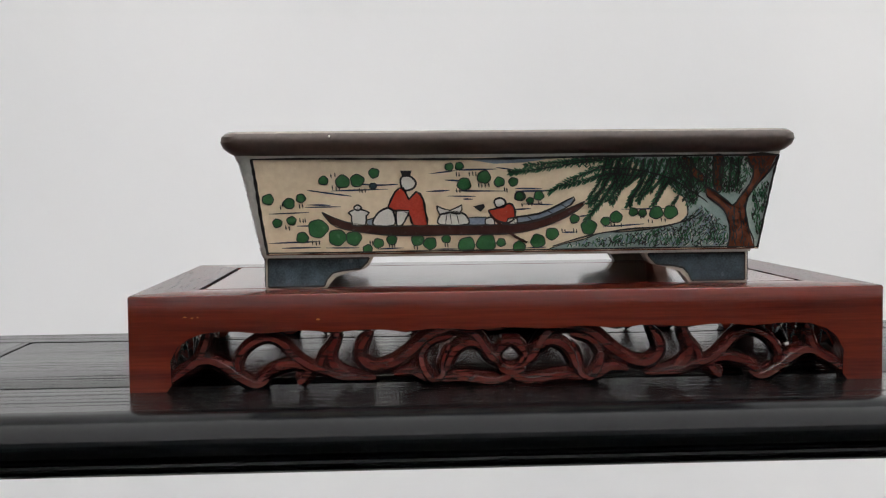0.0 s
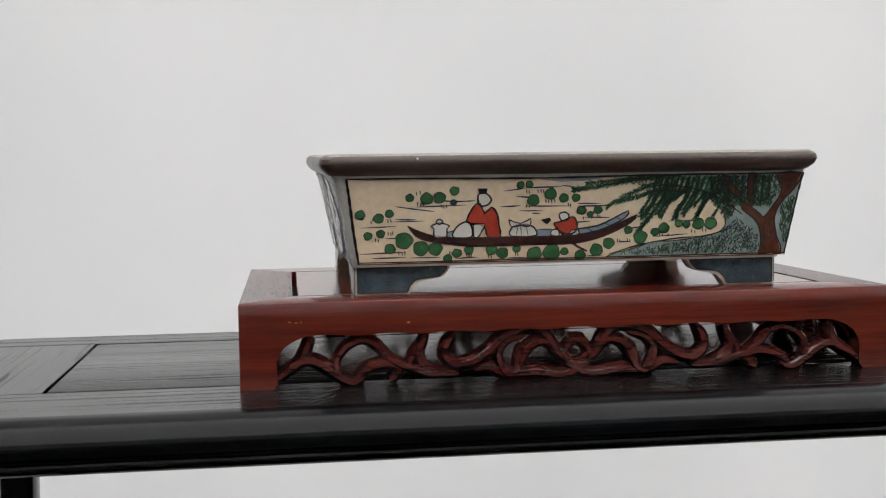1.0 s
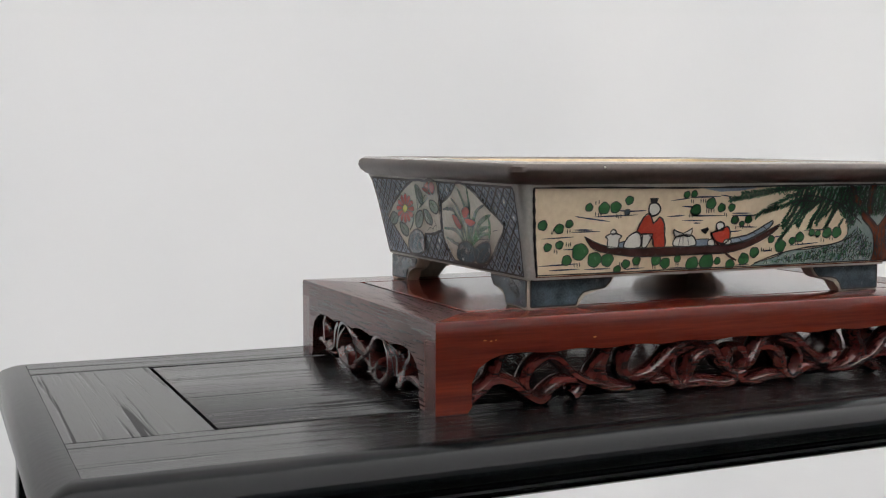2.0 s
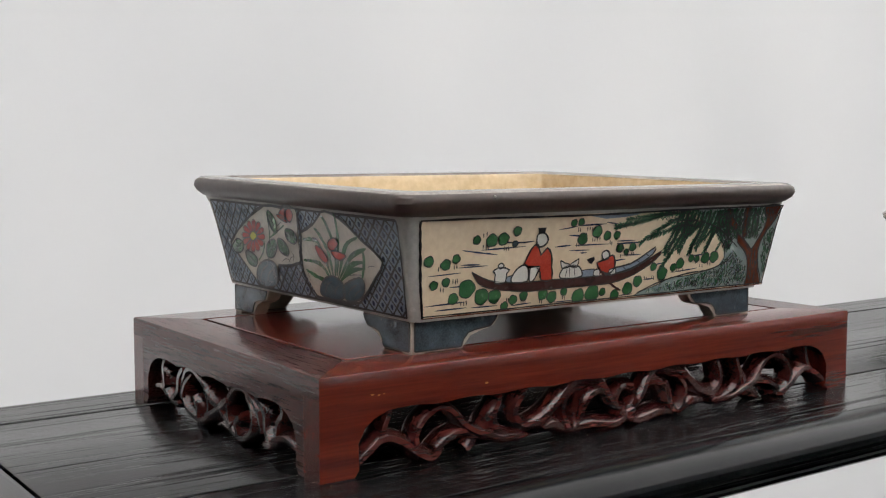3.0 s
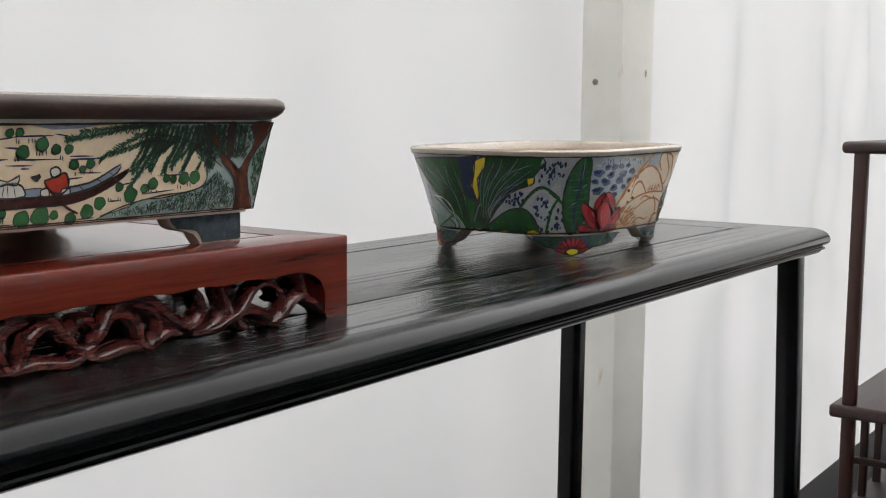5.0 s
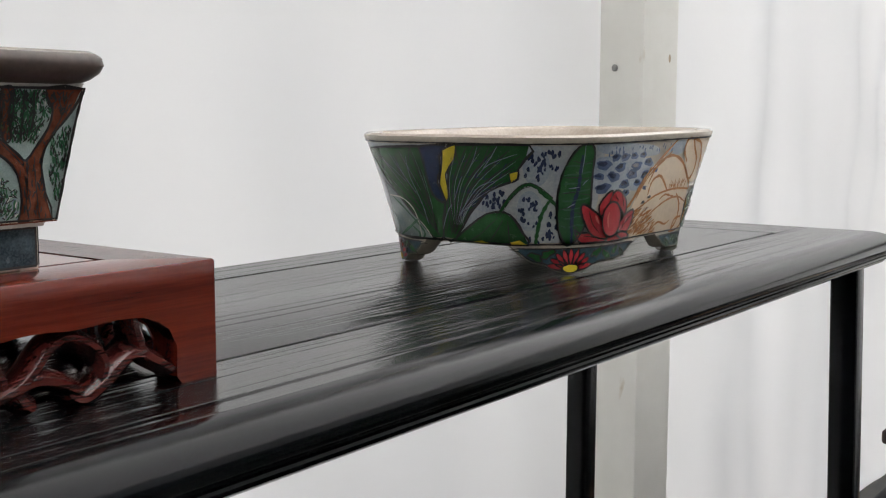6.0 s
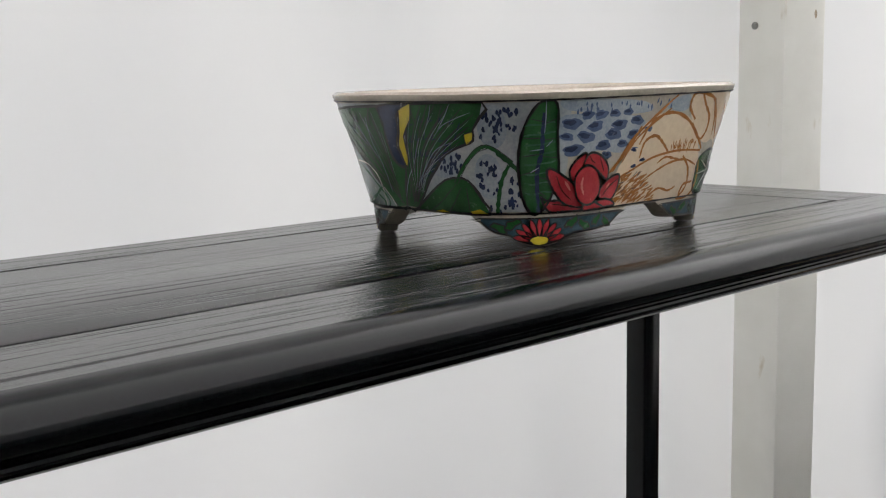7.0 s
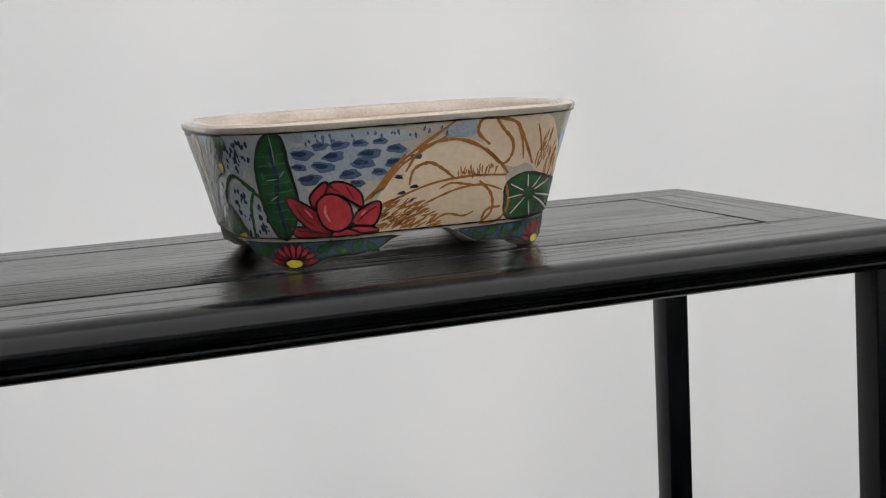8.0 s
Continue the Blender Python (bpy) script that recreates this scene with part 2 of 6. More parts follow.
def wall_sheet(name, x0, y0, x1, y1, label, wave=0.012, seed=0.0, cloth=None, z0=FLOOR, z1=2.5, folds=0.0):
    """Hanging tent cloth between two points, with soft folds and thickness."""
    bm = bmesh.new()
    length = math.hypot(x1 - x0, y1 - y0)
    ux, uy = (x1 - x0) / length, (y1 - y0) / length
    nu, nv = max(24, int(length * 40)), 40
    rows = []
    for off in (0.0, 0.004):
        grid = []
        for j in range(nv + 1):
            z = z0 + (z1 - z0) * j / nv
            r = []
            for i in range(nu + 1):
                s = length * i / nu
                d = wave * (noise.noise((s * 2.3 + seed, z * 0.55, seed)) + 0.45 * noise.noise((s * 6.0, z * 1.4 + seed, 3.0)) + 0.35 * noise.noise((s * 3.0 + z * 4.0, z * 2.0 - s, seed + 9)))
                d *= 1 + folds * min(1.0, max(0.0, (s - 2.8) / 0.9))
                d += off
                r.append(bm.verts.new((x0 + ux * s - uy * d, y0 + uy * s + ux * d, z)))
            grid.append(r)
        rows.append(grid)
    for g in rows:
        for j in range(nv):
            for i in range(nu):
                bm.faces.new((g[j][i], g[j][i + 1], g[j + 1][i + 1], g[j + 1][i]))
    a, b = rows
    for i in range(nu):
        bm.faces.new((a[0][i], a[0][i + 1], b[0][i + 1], b[0][i]))
        bm.faces.new((a[nv][i], a[nv][i + 1], b[nv][i + 1], b[nv][i]))
    for j in range(nv):
        bm.faces.new((a[j][0], a[j + 1][0], b[j + 1][0], b[j][0]))
        bm.faces.new((a[j][nu], a[j + 1][nu], b[j + 1][nu], b[j][nu]))
    return tagged(part(name, bm, cloth or M_CANVAS), label, "tent wall", kind="structure")


wall_sheet("wall_north", -1.6, 1.04, 4.2, 1.04, "white tent cloth hanging in soft folds", 0.028, 1.0, folds=0.6)
wall_sheet("wall_east", 4.2, 1.04, 4.2, -2.2, "white tent cloth side wall", 0.02, 5.0)
# unseen, added behind the camera so lacquer and moulding reflect something dark
wall_sheet("wall_south_dark", 4.2, -2.2, -1.6, -2.2, "unseen dark cloth added to keep reflections on front faces dark", 0.02, 8.0, M_DARKCLOTH, FLOOR, 0.95)
# unseen bright band, added as fill light for pot and stand fronts
wall_sheet("wall_south_fill", 4.2, -2.2, -1.6, -2.2, "unseen white cloth added above the dark one to light the fronts", 0.02, 8.0, M_CANVAS, 0.95, 2.5)
# unseen west side, made dark to hold light off the left faces
wall_sheet("wall_west_dark", -1.6, -2.2, -1.6, 1.04, "unseen dark cloth side wall added to keep left faces dim", 0.02, 11.0, M_GREYCLOTH)
bm = bmesh.new()
block(bm, -1.7, 4.3, -2.3, 1.15, 2.5, 2.505)
tagged(part("ceiling", bm, M_ROOF, smooth=False), "white translucent tent roof cloth", "ceiling", kind="structure")
bm = bmesh.new()
block(bm, -1.7, 4.3, -2.3, 1.15, FLOOR - 0.05, FLOOR)
tagged(part("floor", bm, M_GROUND, smooth=False), "plain grey floor", "floor", kind="structure")

# the square tent post with its bolt
post = thing("tent_post", 1.540, 0.948, FLOOR, "square white painted steel tent post with a bolt", "post", kind="structure", turn=-13)
bm = bmesh.new()
block(bm, -0.0375, 0.0425, -0.0375, 0.0465, 0, 2.5 - FLOOR, 0.003)
part("shaft", bm, M_POST, post)
bm = bmesh.new()
loft(bm, [[(x, 0.015 + r * math.cos(a), 0.881 - FLOOR + r * math.sin(a)) for a in [math.tau * i / 12 for i in range(12)]] for x, r in ((-0.0375, 0.0052), (-0.040, 0.0052), (-0.0414, 0.0038))], True)
part("bolt", bm, M_STONE, post, "dull grey bolt head")
bm = bmesh.new()
bmesh.ops.create_circle(bm, cap_ends=True, segments=9, radius=0.0035)
bmesh.ops.transform(bm, matrix=Matrix.Translation((0.0225, -0.0377, 0.895 - FLOOR)) @ pose(0, 0, 0, 90, 0, 0) @ Matrix.Diagonal((0.8, 1.8, 1, 1)), verts=bm.verts)
part("rust_mark", bm, M_RUST, post, "faint rusty mark")

# the cloth-covered bench
bench = thing("display_bench", 1.655, 0.15, FLOOR, "display bench covered with plain black cloth", "bench")
bm = bmesh.new()
block(bm, -0.60, 0.60, -0.35, 0.352, 0, BENCH - FLOOR, 0.008, 3)
part("cloth_cover", bm, M_CLOTHBLACK, bench)

# ---- the long black table ----
TX0, TX1, TY0, TY1 = -0.196, 0.644, 0.334, 0.536
table = thing("display_table", (TX0 + TX1) / 2, (TY0 + TY1) / 2, FLOOR, "long narrow black-stained wooden display table with moulded edge", "table")
ox, oy, oz = -(TX0 + TX1) / 2, -(TY0 + TY1) / 2, -FLOOR
IX0, IX1, IY0, IY1 = -0.1405, 0.591, 0.3855, 0.500
PZ0, PZ1 = TOP - 0.010, TOP
GAP = 0.0011
GAPY = 0.0021


def tb(x0, x1, y0, y1, z0, z1, bev=0.0, seg=2):
    return block(bmesh.new(), x0 + ox, x1 + ox, y0 + oy, y1 + oy, z0 + oz, z1 + oz, bev, seg)


part("centre_panel", tb(IX0 + GAP, IX1 - GAP, IY0 + GAPY, IY1 - GAPY, PZ0, PZ1, 0.0007, 2), M_TABLE, table, "open-grained black board")
part("front_rail", tb(TX0 + 0.0118, TX1 - 0.0118, TY0 + 0.0118, IY0, PZ0, PZ1, 0.0003, 1), M_TABLE, table)
part("back_rail", tb(TX0 + 0.0118, TX1 - 0.0118, IY1, TY1 - 0.0118, PZ0, PZ1, 0.0003, 1), M_TABLE, table)
part("end_rail", tb(TX0 + 0.0118, IX0, IY0 + 0.0002, IY1 - 0.0002, PZ0, PZ1, 0.0003, 1), M_TABLE_Y, table)
part("end_rail", tb(IX1, TX1 - 0.0118, IY0 + 0.0002, IY1 - 0.0002, PZ0, PZ1, 0.0003, 1), M_TABLE_Y, table)
part("under_board", tb(TX0 + 0.012, TX1 - 0.012, TY0 + 0.012, TY1 - 0.012, TOP - 0.0175, PZ0 - 0.0002), M_TABLE, table)

# moulded edge: half-round roll, a step, a small bead, and a slanted return
EDGE = [(0.0119, 0.0), (0.0100, -0.0001), (0.0082, -0.0004), (0.0062, -0.0011), (0.0038, -0.0023), (0.0018, -0.0040), (0.0006, -0.0060), (0.0, -0.0082), (0.0005, -0.0101), (0.0019, -0.0115), (0.0036, -0.0121), (0.0040, -0.0124), (0.0040, -0.0131), (0.0030, -0.0134), (0.0027, -0.0142), (0.0031, -0.0150), (0.0043, -0.0154), (0.0048, -0.0157), (0.0048, -0.0163), (0.0058, -0.0172), (0.0076, -0.0177), (0.0105, -0.0178)]
bm = bmesh.new()
rings = []
for inset, dz in EDGE:
    c = []
    for x, y in rounded((TX1 - TX0) / 2 - inset, (TY1 - TY0) / 2 - inset, 0.0035, 4):
        c.append((x, y, TOP + dz + oz))
    rings.append(c)
rings.append([(x, y, TOP - 0.0178 + oz) for x, y in rounded((TX1 - TX0) / 2 - 0.02, (TY1 - TY0) / 2 - 0.02, 0.0035, 4)])
loft(bm, rings)
part("edge_moulding", bm, M_EDGE, table, "rounded black moulding")
LEG = 0.0152
for lx, kx in ((TX0 + 0.009, -1), (TX1 - 0.0083 - LEG, 1)):
    for ly, ky in ((TY0 + 0.016, -1), (TY1 - 0.001 - LEG, 1)):
        # slightly splayed square legs
        bm = tb(lx, lx + LEG, ly, ly + LEG, FLOOR, TOP - 0.0150, 0.0016)
        for v in bm.verts:
            drop = TOP + oz - v.co.z
            v.co.x += kx * 0.026 * drop
            v.co.y += ky * 0.017 * drop
        part("leg", bm, M_EDGE, table)

# ---- the carved red stand ----
SW, SD, SH = 0.2370, 0.1415, 0.0300
stand = thing("carved_stand", 0.0457, 0.4455, TOP, "low red lacquered wooden stand with carved openwork apron", "stand", turn=-0.2)
HX, HY = SW / 2, SD / 2
BX, BY = 0.0185, 0.019
bm = block(bmesh.new(), -HX + BX + 0.0019, HX - BX - 0.0019, -HY + BY + 0.0019, HY - BY - 0.0019, SH - 0.006, SH, 0.0002, 1)
part("top_panel", bm, M_ROSEWOOD, stand)


def frame_rail(o):
    """Mitred top rail with an eased upper edge."""
    bm = bmesh.new()
    mx, my = sum(p[0] for p in o) / 4, sum(p[1] for p in o) / 4
    rings = []
    for z, e in ((SH - 0.0065, 0.0), (SH - 0.0007, 0.0), (SH - 0.0002, 0.00025), (SH, 0.0007)):
        rings.append([(x - math.copysign(e, x) if abs(abs(x) - HX) < 1e-6 else x, y - math.copysign(e, y) if abs(abs(y) - HY) < 1e-6 else y, z) for x, y in o])
    return loft(bm, rings, True)


for s in (-1, 1):
    part("long_rail", frame_rail([(-HX, s * HY), (HX, s * HY), (HX - BX, s * (HY - BY)), (-HX + BX, s * (HY - BY))]), M_ROSEWOOD, stand)
    part("short_rail", frame_rail([(s * HX, -HY), (s * (HX - BX), -HY + BY), (s * (HX - BX), HY - BY), (s * HX, HY)]), M_ROSEWOOD_Y_SHADED, stand)
part("inner_board", block(bmesh.new(), -HX + 0.008, HX - 0.008, -HY + 0.008, HY - 0.008, SH - 0.0085, SH - 0.0066), M_SEAM, stand)


def apron_outline(half, lobes, leg=0.0128):
    """Frame of one side: two legs joined by a band whose lower edge is scalloped."""
    top = SH - 0.0065
    o = [(-half, 0), (-half + leg - 0.0015, 0.0), (-half + leg, 0.002), (-half + leg - 0.0003, 0.011), (-half + leg + 0.0015, 0.0145), (-half + leg + 0.005, 0.0170)]
    span = 2 * (half - leg - 0.006)
    k = lobes * 6
    for i in range(1, k):
        s = i / k
        x = -half + leg + 0.006 + span * s
        o.append((x, 0.0172 + 0.0013 * abs(math.sin(math.pi * lobes * s)) ** 0.7))
    o += [(-x, z) for x, z in o[:6][::-1]]
    return o + [(half, top), (-half, top)]


def tube(bm, pts, wide, deep, y0, seg=10, taper=0.86):
    """A carved stroke: an oval section swept along (u, v, d), fuller in the middle."""
    c = spline(pts, 6)
    rings = []
    for i, q in enumerate(c):
        a, b = c[max(i - 1, 0)], c[min(i + 1, len(c) - 1)]
        du, dv = b[0] - a[0], b[1] - a[1]
        w = math.hypot(du, dv) or 1e-9
        nu, nv = -dv / w, du / w
        s = i / (len(c) - 1)
        k = (taper + (1 - taper) * math.sin(math.pi * s)) * min(1.0, 0.4 + s * 9, 0.4 + (1 - s) * 9)
        d = q[2] if len(q) > 2 else 0.0
        rings.append([(q[0] + nu * wide * k * math.cos(t), y0 + d + deep * math.sin(t), q[1] + nv * wide * k * math.cos(t)) for t in [math.tau * j / seg for j in range(seg)]])
    loft(bm, rings, True)




def ease(bm):
    """Round the edges of the opening, not those that meet the rail."""
    edges = [e for e in bm.edges if all(0.0005 < v.co.z < SH - 0.007 for v in e.verts) and len(e.link_faces) == 2 and (e.verts[0].co - e.verts[1].co).length < 0.0062]
    bmesh.ops.bevel(bm, geom=edges, offset=0.0007, segments=2, affect="EDGES", profile=0.5)


def scroll(pts, k, side):
    """One carved scroll and its mirror twin, on both aprons of the pair; mm from the middle."""
    for sgn in (-1, 1):
        for mir in (1, -1):
            bm = bmesh.new()
            wide = 0.0026 + 0.00035 * math.sin(k * 2.1)
            tube(bm, [(mir * u / 1000, v / 1000, 0.0006 * math.sin(k * 1.7 + i * 1.1)) for i, (u, v) in enumerate(pts)], wide, 0.0042, 0 if side else sgn * (HY - 0.0050))
            if side:
                bmesh.ops.transform(bm, matrix=Matrix(((0, 1, 0, sgn * (HX - 0.0050)), (1, 0, 0, 0), (0, 0, 1, 0), (0, 0, 0, 1))), verts=bm.verts)
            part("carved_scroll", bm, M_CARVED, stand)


scroll([(-94.2, 18.1), (-95.7, 13.7), (-97.9, 9), (-103.1, 5.4), (-105.9, 3.3)], 0, False)
scroll([(-98.9, 8.5), (-94.2, 9.3), (-89, 6.9), (-85.9, 4.5), (-80.1, 1.4), (-76, 3.3)], 1, False)
scroll([(-83.8, 3.3), (-85.6, 8.5), (-82.5, 13.4), (-77, 16), (-72.1, 14.5), (-67.6, 10), (-63.5, 7.2), (-57.7, 5.1), (-52.5, 3.3), (-45.2, 3.1)], 2, False)
scroll([(-79.1, 3.1), (-73.9, 6.2), (-68.2, 7.4), (-62.9, 6.2)], 3, False)
scroll([(-63.2, 6.2), (-64.5, 3.8), (-66.9, 1.6)], 4, False)
scroll([(-60.3, 6.2), (-59, 10), (-55.6, 14.2), (-54.4, 17.9)], 5, False)
scroll([(-54.4, 16.3), (-56.7, 11.1), (-55.1, 6.4), (-49.4, 3.5), (-42.6, 3.1)], 6, False)
scroll([(-43.7, 17.9), (-47, 13.2), (-47, 9), (-43.1, 6.2), (-37.4, 7.4), (-31.7, 11.1), (-26.5, 15.6), (-20.2, 18.1), (-14, 17.7), (-10.3, 14.9), (-7.2, 10), (-3.7, 6.2)], 7, False)
scroll([(-18.6, 15.8), (-24.9, 14.2), (-28.3, 10), (-27.5, 5.4), (-24.9, 2), (-21.8, 3.5), (-21.5, 7.4), (-19.4, 13.2)], 8, False)
scroll([(-20.7, 4.8), (-19, 9.5), (-16, 12.7), (-11.9, 13.5), (-7.9, 11.1)], 9, False)
scroll([(-36.9, 4.3), (-31.7, 5.1), (-27, 2.6), (-21.2, 2.2), (-15.5, 2.6), (-10.8, 2), (-5.1, 1.4), (-0.6, 3.1), (0.6, 5.1)], 10, False)
scroll([(-5.6, 6.9), (-3.7, 11.1), (-0.4, 13.7), (3.2, 13.7)], 11, False)
scroll([(-3.7, 6.2), (-2, 4.3), (0.6, 4.1), (3.8, 5.4)], 12, False)
scroll([(55, 6), (48, 8), (43, 7), (38, 4), (33, 3.5)], 20, True)
scroll([(43, 7.5), (44, 12), (46, 15), (44, 18.5)], 21, True)
scroll([(38, 4.5), (34, 8), (33, 13), (28, 17)], 22, True)
scroll([(31, 6), (29, 12), (24, 17), (17, 18), (10, 14), (7.5, 8), (10, 3), (16, 1.8), (22, 3), (27, 7), (26, 12), (21, 16)], 23, True)
scroll([(16, 2), (15, 6), (18, 9)], 24, True)
scroll([(9, 13), (4, 10), (0, 9)], 25, True)
scroll([(10, 4), (5, 6), (0, 8.5)], 26, True)
for sy in (-1, 1):
    bm = bmesh.new()
    yo = sy * HY
    prism(bm, apron_outline(HX, 9), lambda a, b, d: (a, d, b), yo, yo - sy * 0.009)
    ease(bm)
    part("long_apron", bm, M_ROSEWOOD, stand)
    bm = bmesh.new()
    yc = sy * (HY - 0.0052)
    tube(bm, [(0.0042 * math.cos(t), 0.0098 + 0.0042 * math.sin(t), 0) for t in [math.tau * i / 12 for i in range(13)]], 0.0018, 0.0038, yc, taper=1.0)
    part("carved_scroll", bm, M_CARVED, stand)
for n, (u, v) in enumerate(((-0.1012, 0.0232), (-0.0990, 0.0229), (-0.0973, 0.0231), (-0.0603, 0.0219))):
    bm = bmesh.new()
    bmesh.ops.create_uvsphere(bm, u_segments=8, v_segments=5, radius=0.0006)
    bmesh.ops.transform(bm, matrix=Matrix.Translation((u, -HY + 0.0001, v)) @ Matrix.Diagonal((1.5 - 0.4 * n * (n < 3), 0.25, 0.55 + 0.3 * (n == 3), 1)), verts=bm.verts)
    part("worn_chip", bm, M_OCHRE, stand, "small bare chip in the lacquer")
# short ends take the wood copy with shade in its colour
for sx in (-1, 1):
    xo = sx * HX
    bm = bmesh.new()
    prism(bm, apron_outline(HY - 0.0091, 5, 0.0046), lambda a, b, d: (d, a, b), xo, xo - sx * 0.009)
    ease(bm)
    part("short_apron", bm, M_ROSEWOOD_Y_SHADED, stand)

# ---- the rectangular painted pot ----
PX, PY, PZ = 0.0461, 0.4515, TOP + SH
pot = thing("rectangular_pot", PX, PY, PZ, "rectangular bonsai pot painted with lake scene, dark brown rim", "plant pot", turn=0.6)
# half width, half depth and height of the wall, from the foot line to under the rim
WALL = [(0.0797, 0.0638, 0.0103), (0.0802, 0.0643, 0.0120), (0.0822, 0.0657, 0.0220), (0.0845, 0.0675, 0.0330), (0.0862, 0.0689, 0.0400), (0.0875, 0.0701, 0.0428)]


def wall_half(z):
    zs = [w[2] for w in WALL]
    return float(np.interp(z, zs, [w[0] for w in WALL])), float(np.interp(z, zs, [w[1] for w in WALL]))


bm = bmesh.new()
R = 0.0030
outer = [[(x, y, z) for x, y in rounded(hx, hy, R, 6)] for hx, hy, z in WALL]
under = [[(x, y, 0.0103) for x, y in rounded(0.07, 0.054, R, 6)]]
inner = [[(x, y, z) for x, y in rounded(hx, hy, 0.006, 6)] for hx, hy, z in ((0.0812, 0.0638, 0.0493), (0.0804, 0.0630, 0.0470), (0.0795, 0.0621, 0.040), (0.078, 0.0605, 0.027), (0.074, 0.0560, 0.0205), (0.070, 0.052, 0.0195))]
loft(bm, under + outer)
bm.faces.new([v for v in bm.verts][: len(under[0])][::-1])
body = part("body", bm, M_GREYGLAZE, pot, "grey glazed body")
bm = bmesh.new()
loft(bm, inner)
bm.faces.new(list(bm.verts)[-len(inner[0]):])
part("interior", bm, M_INSIDE, pot, "warm buff glazed inside")
bm = bmesh.new()
lip = [(0.0872, 0.0698, 0.0427), (0.0893, 0.0719, 0.0437), (0.0910, 0.0736, 0.0453), (0.0917, 0.0743, 0.0471), (0.0914, 0.0740, 0.0488), (0.0905, 0.0731, 0.0497)]
loft(bm, [[(x + 0.0002 * math.sin(x * 90 + y * 50), y, z + 0.00025 * math.sin(x * 70 + 2) * math.cos(y * 40)) for x, y in rounded(hx, hy, 0.006, 6)] for hx, hy, z in lip])
part("rim", bm, M_RIM, pot, "dark brown glazed rim")
bm = bmesh.new()
lip = [(0.0905, 0.0731, 0.0497), (0.0896, 0.0722, 0.0503), (0.0826, 0.0652, 0.0503), (0.0812, 0.0638, 0.0493)]
loft(bm, [[(x + 0.0002 * math.sin(x * 90 + y * 50), y, z + 0.00025 * math.sin(x * 70 + 2) * math.cos(y * 40)) for x, y in rounded(hx, hy, 0.006, 6)] for hx, hy, z in lip])
part("rim_top", bm, M_LIP, pot, "taupe glazed top of the rim")


def foot_outline():
    """Side view of one arm of a corner foot, from the corner inwards."""
    return [(0, 0.0), (0.0195, 0.0), (0.0203, 0.0008), (0.0212, 0.0030), (0.0225, 0.0044), (0.0245, 0.0050), (0.030, 0.0056), (0.0325, 0.0066), (0.0340, 0.0085), (0.0350, 0.0104), (0, 0.0104)]


FX, FY = 0.0790, 0.0605
for sx in (-1, 1):
    for sy in (-1, 1):
        bm = bmesh.new()
        prism(bm, foot_outline(), lambda a, b, d: (sx * (FX - a), sy * (FY - d), b), 0, 0.0055, 0.0005)
        prism(bm, [(a * 0.8, b) for a, b in foot_outline()], lambda a, b, d: (sx * (FX - d - 0.0001), sy * (FY - a - 0.0001), b), 0, 0.0055, 0.0005)
        foot = part("foot", bm, M_IVORY, pot, "cream-edged corner foot")
        for along, k in (("x", 1.0), ("y", 0.8)):
            bm = bmesh.new()
            o = [(0.0010, 0.0009), (0.0188, 0.0009), (0.0197, 0.0031), (0.0216, 0.0051), (0.0245, 0.0058), (0.0305, 0.0064), (0.0327, 0.0085), (0.0333, 0.0098), (0.0010, 0.0098)]
            if along == "x":
                prism(bm, o, lambda a, b, d: (sx * (FX - a), sy * (FY - d), b), -0.0003, 0.001)
            else:
                prism(bm, [(a * k, b) for a, b in o], lambda a, b, d: (sx * (FX - d), sy * (FY - a), b), -0.0003, 0.001)
            part("glazed_panel", bm, M_SLATE, foot, "slate blue glaze")
            bm = bmesh.new()
            for (a0, b0), (a1, b1) in zip(o, o[1:] + o[:1]):
                w = math.hypot(a1 - a0, b1 - b0)
                na, nb = -(b1 - b0) / w * 0.00028, (a1 - a0) / w * 0.00028
                q = [(a0 - na, b0 - nb), (a1 - na, b1 - nb), (a1 + na, b1 + nb), (a0 + na, b0 + nb)]
                if along == "x":
                    bm.faces.new([bm.verts.new((sx * (FX - a), sy * (FY + 0.00042), z)) for a, z in q])
                else:
                    bm.faces.new([bm.verts.new((sx * (FX + 0.00042), sy * (FY - a * k), z)) for a, z in q])
            part("outline", bm, M_INK, foot)

# ---- the oval painted bowl ----
CX, CY, CZ = 0.4272, 0.4382, TOP
bowl = thing("oval_bowl", CX, CY, CZ, "rounded bonsai pot painted with lotus leaves and flowers", "plant pot")
BOWLH = 0.0555
BR = 0.038
BWALL = [(0.0669, 0.0521, 0.0118), (0.0680, 0.0530, 0.0130), (0.0728, 0.0570, 0.0340), (0.0778, 0.0612, 0.0526), (0.0788, 0.0623, 0.0547), (0.0790, 0.0625, 0.0560), (0.0779, 0.0614, 0.0570), (0.0747, 0.0582, 0.0568), (0.0731, 0.0567, 0.0554), (0.0716, 0.0552, 0.0525)]
bm = bmesh.new()
loft(bm, [[(x, y, 0.0118) for x, y in rounded(0.05, 0.0376, 0.025, 10)]] + [[(x, y, z) for x, y in rounded(hx, hy, BR, 10)] for hx, hy, z in BWALL[:6]])
bm.faces.new(list(bm.verts)[:44][::-1])
part("body", bm, M_IVORY, bowl, "ivory glazed body")
bm = bmesh.new()
loft(bm, [[(x, y, z) for x, y in rounded(hx, hy, BR, 10)] for hx, hy, z in BWALL[5:]])
part("rim", bm, M_TANLIP, bowl, "pale tan glazed rim")
bm = bmesh.new()
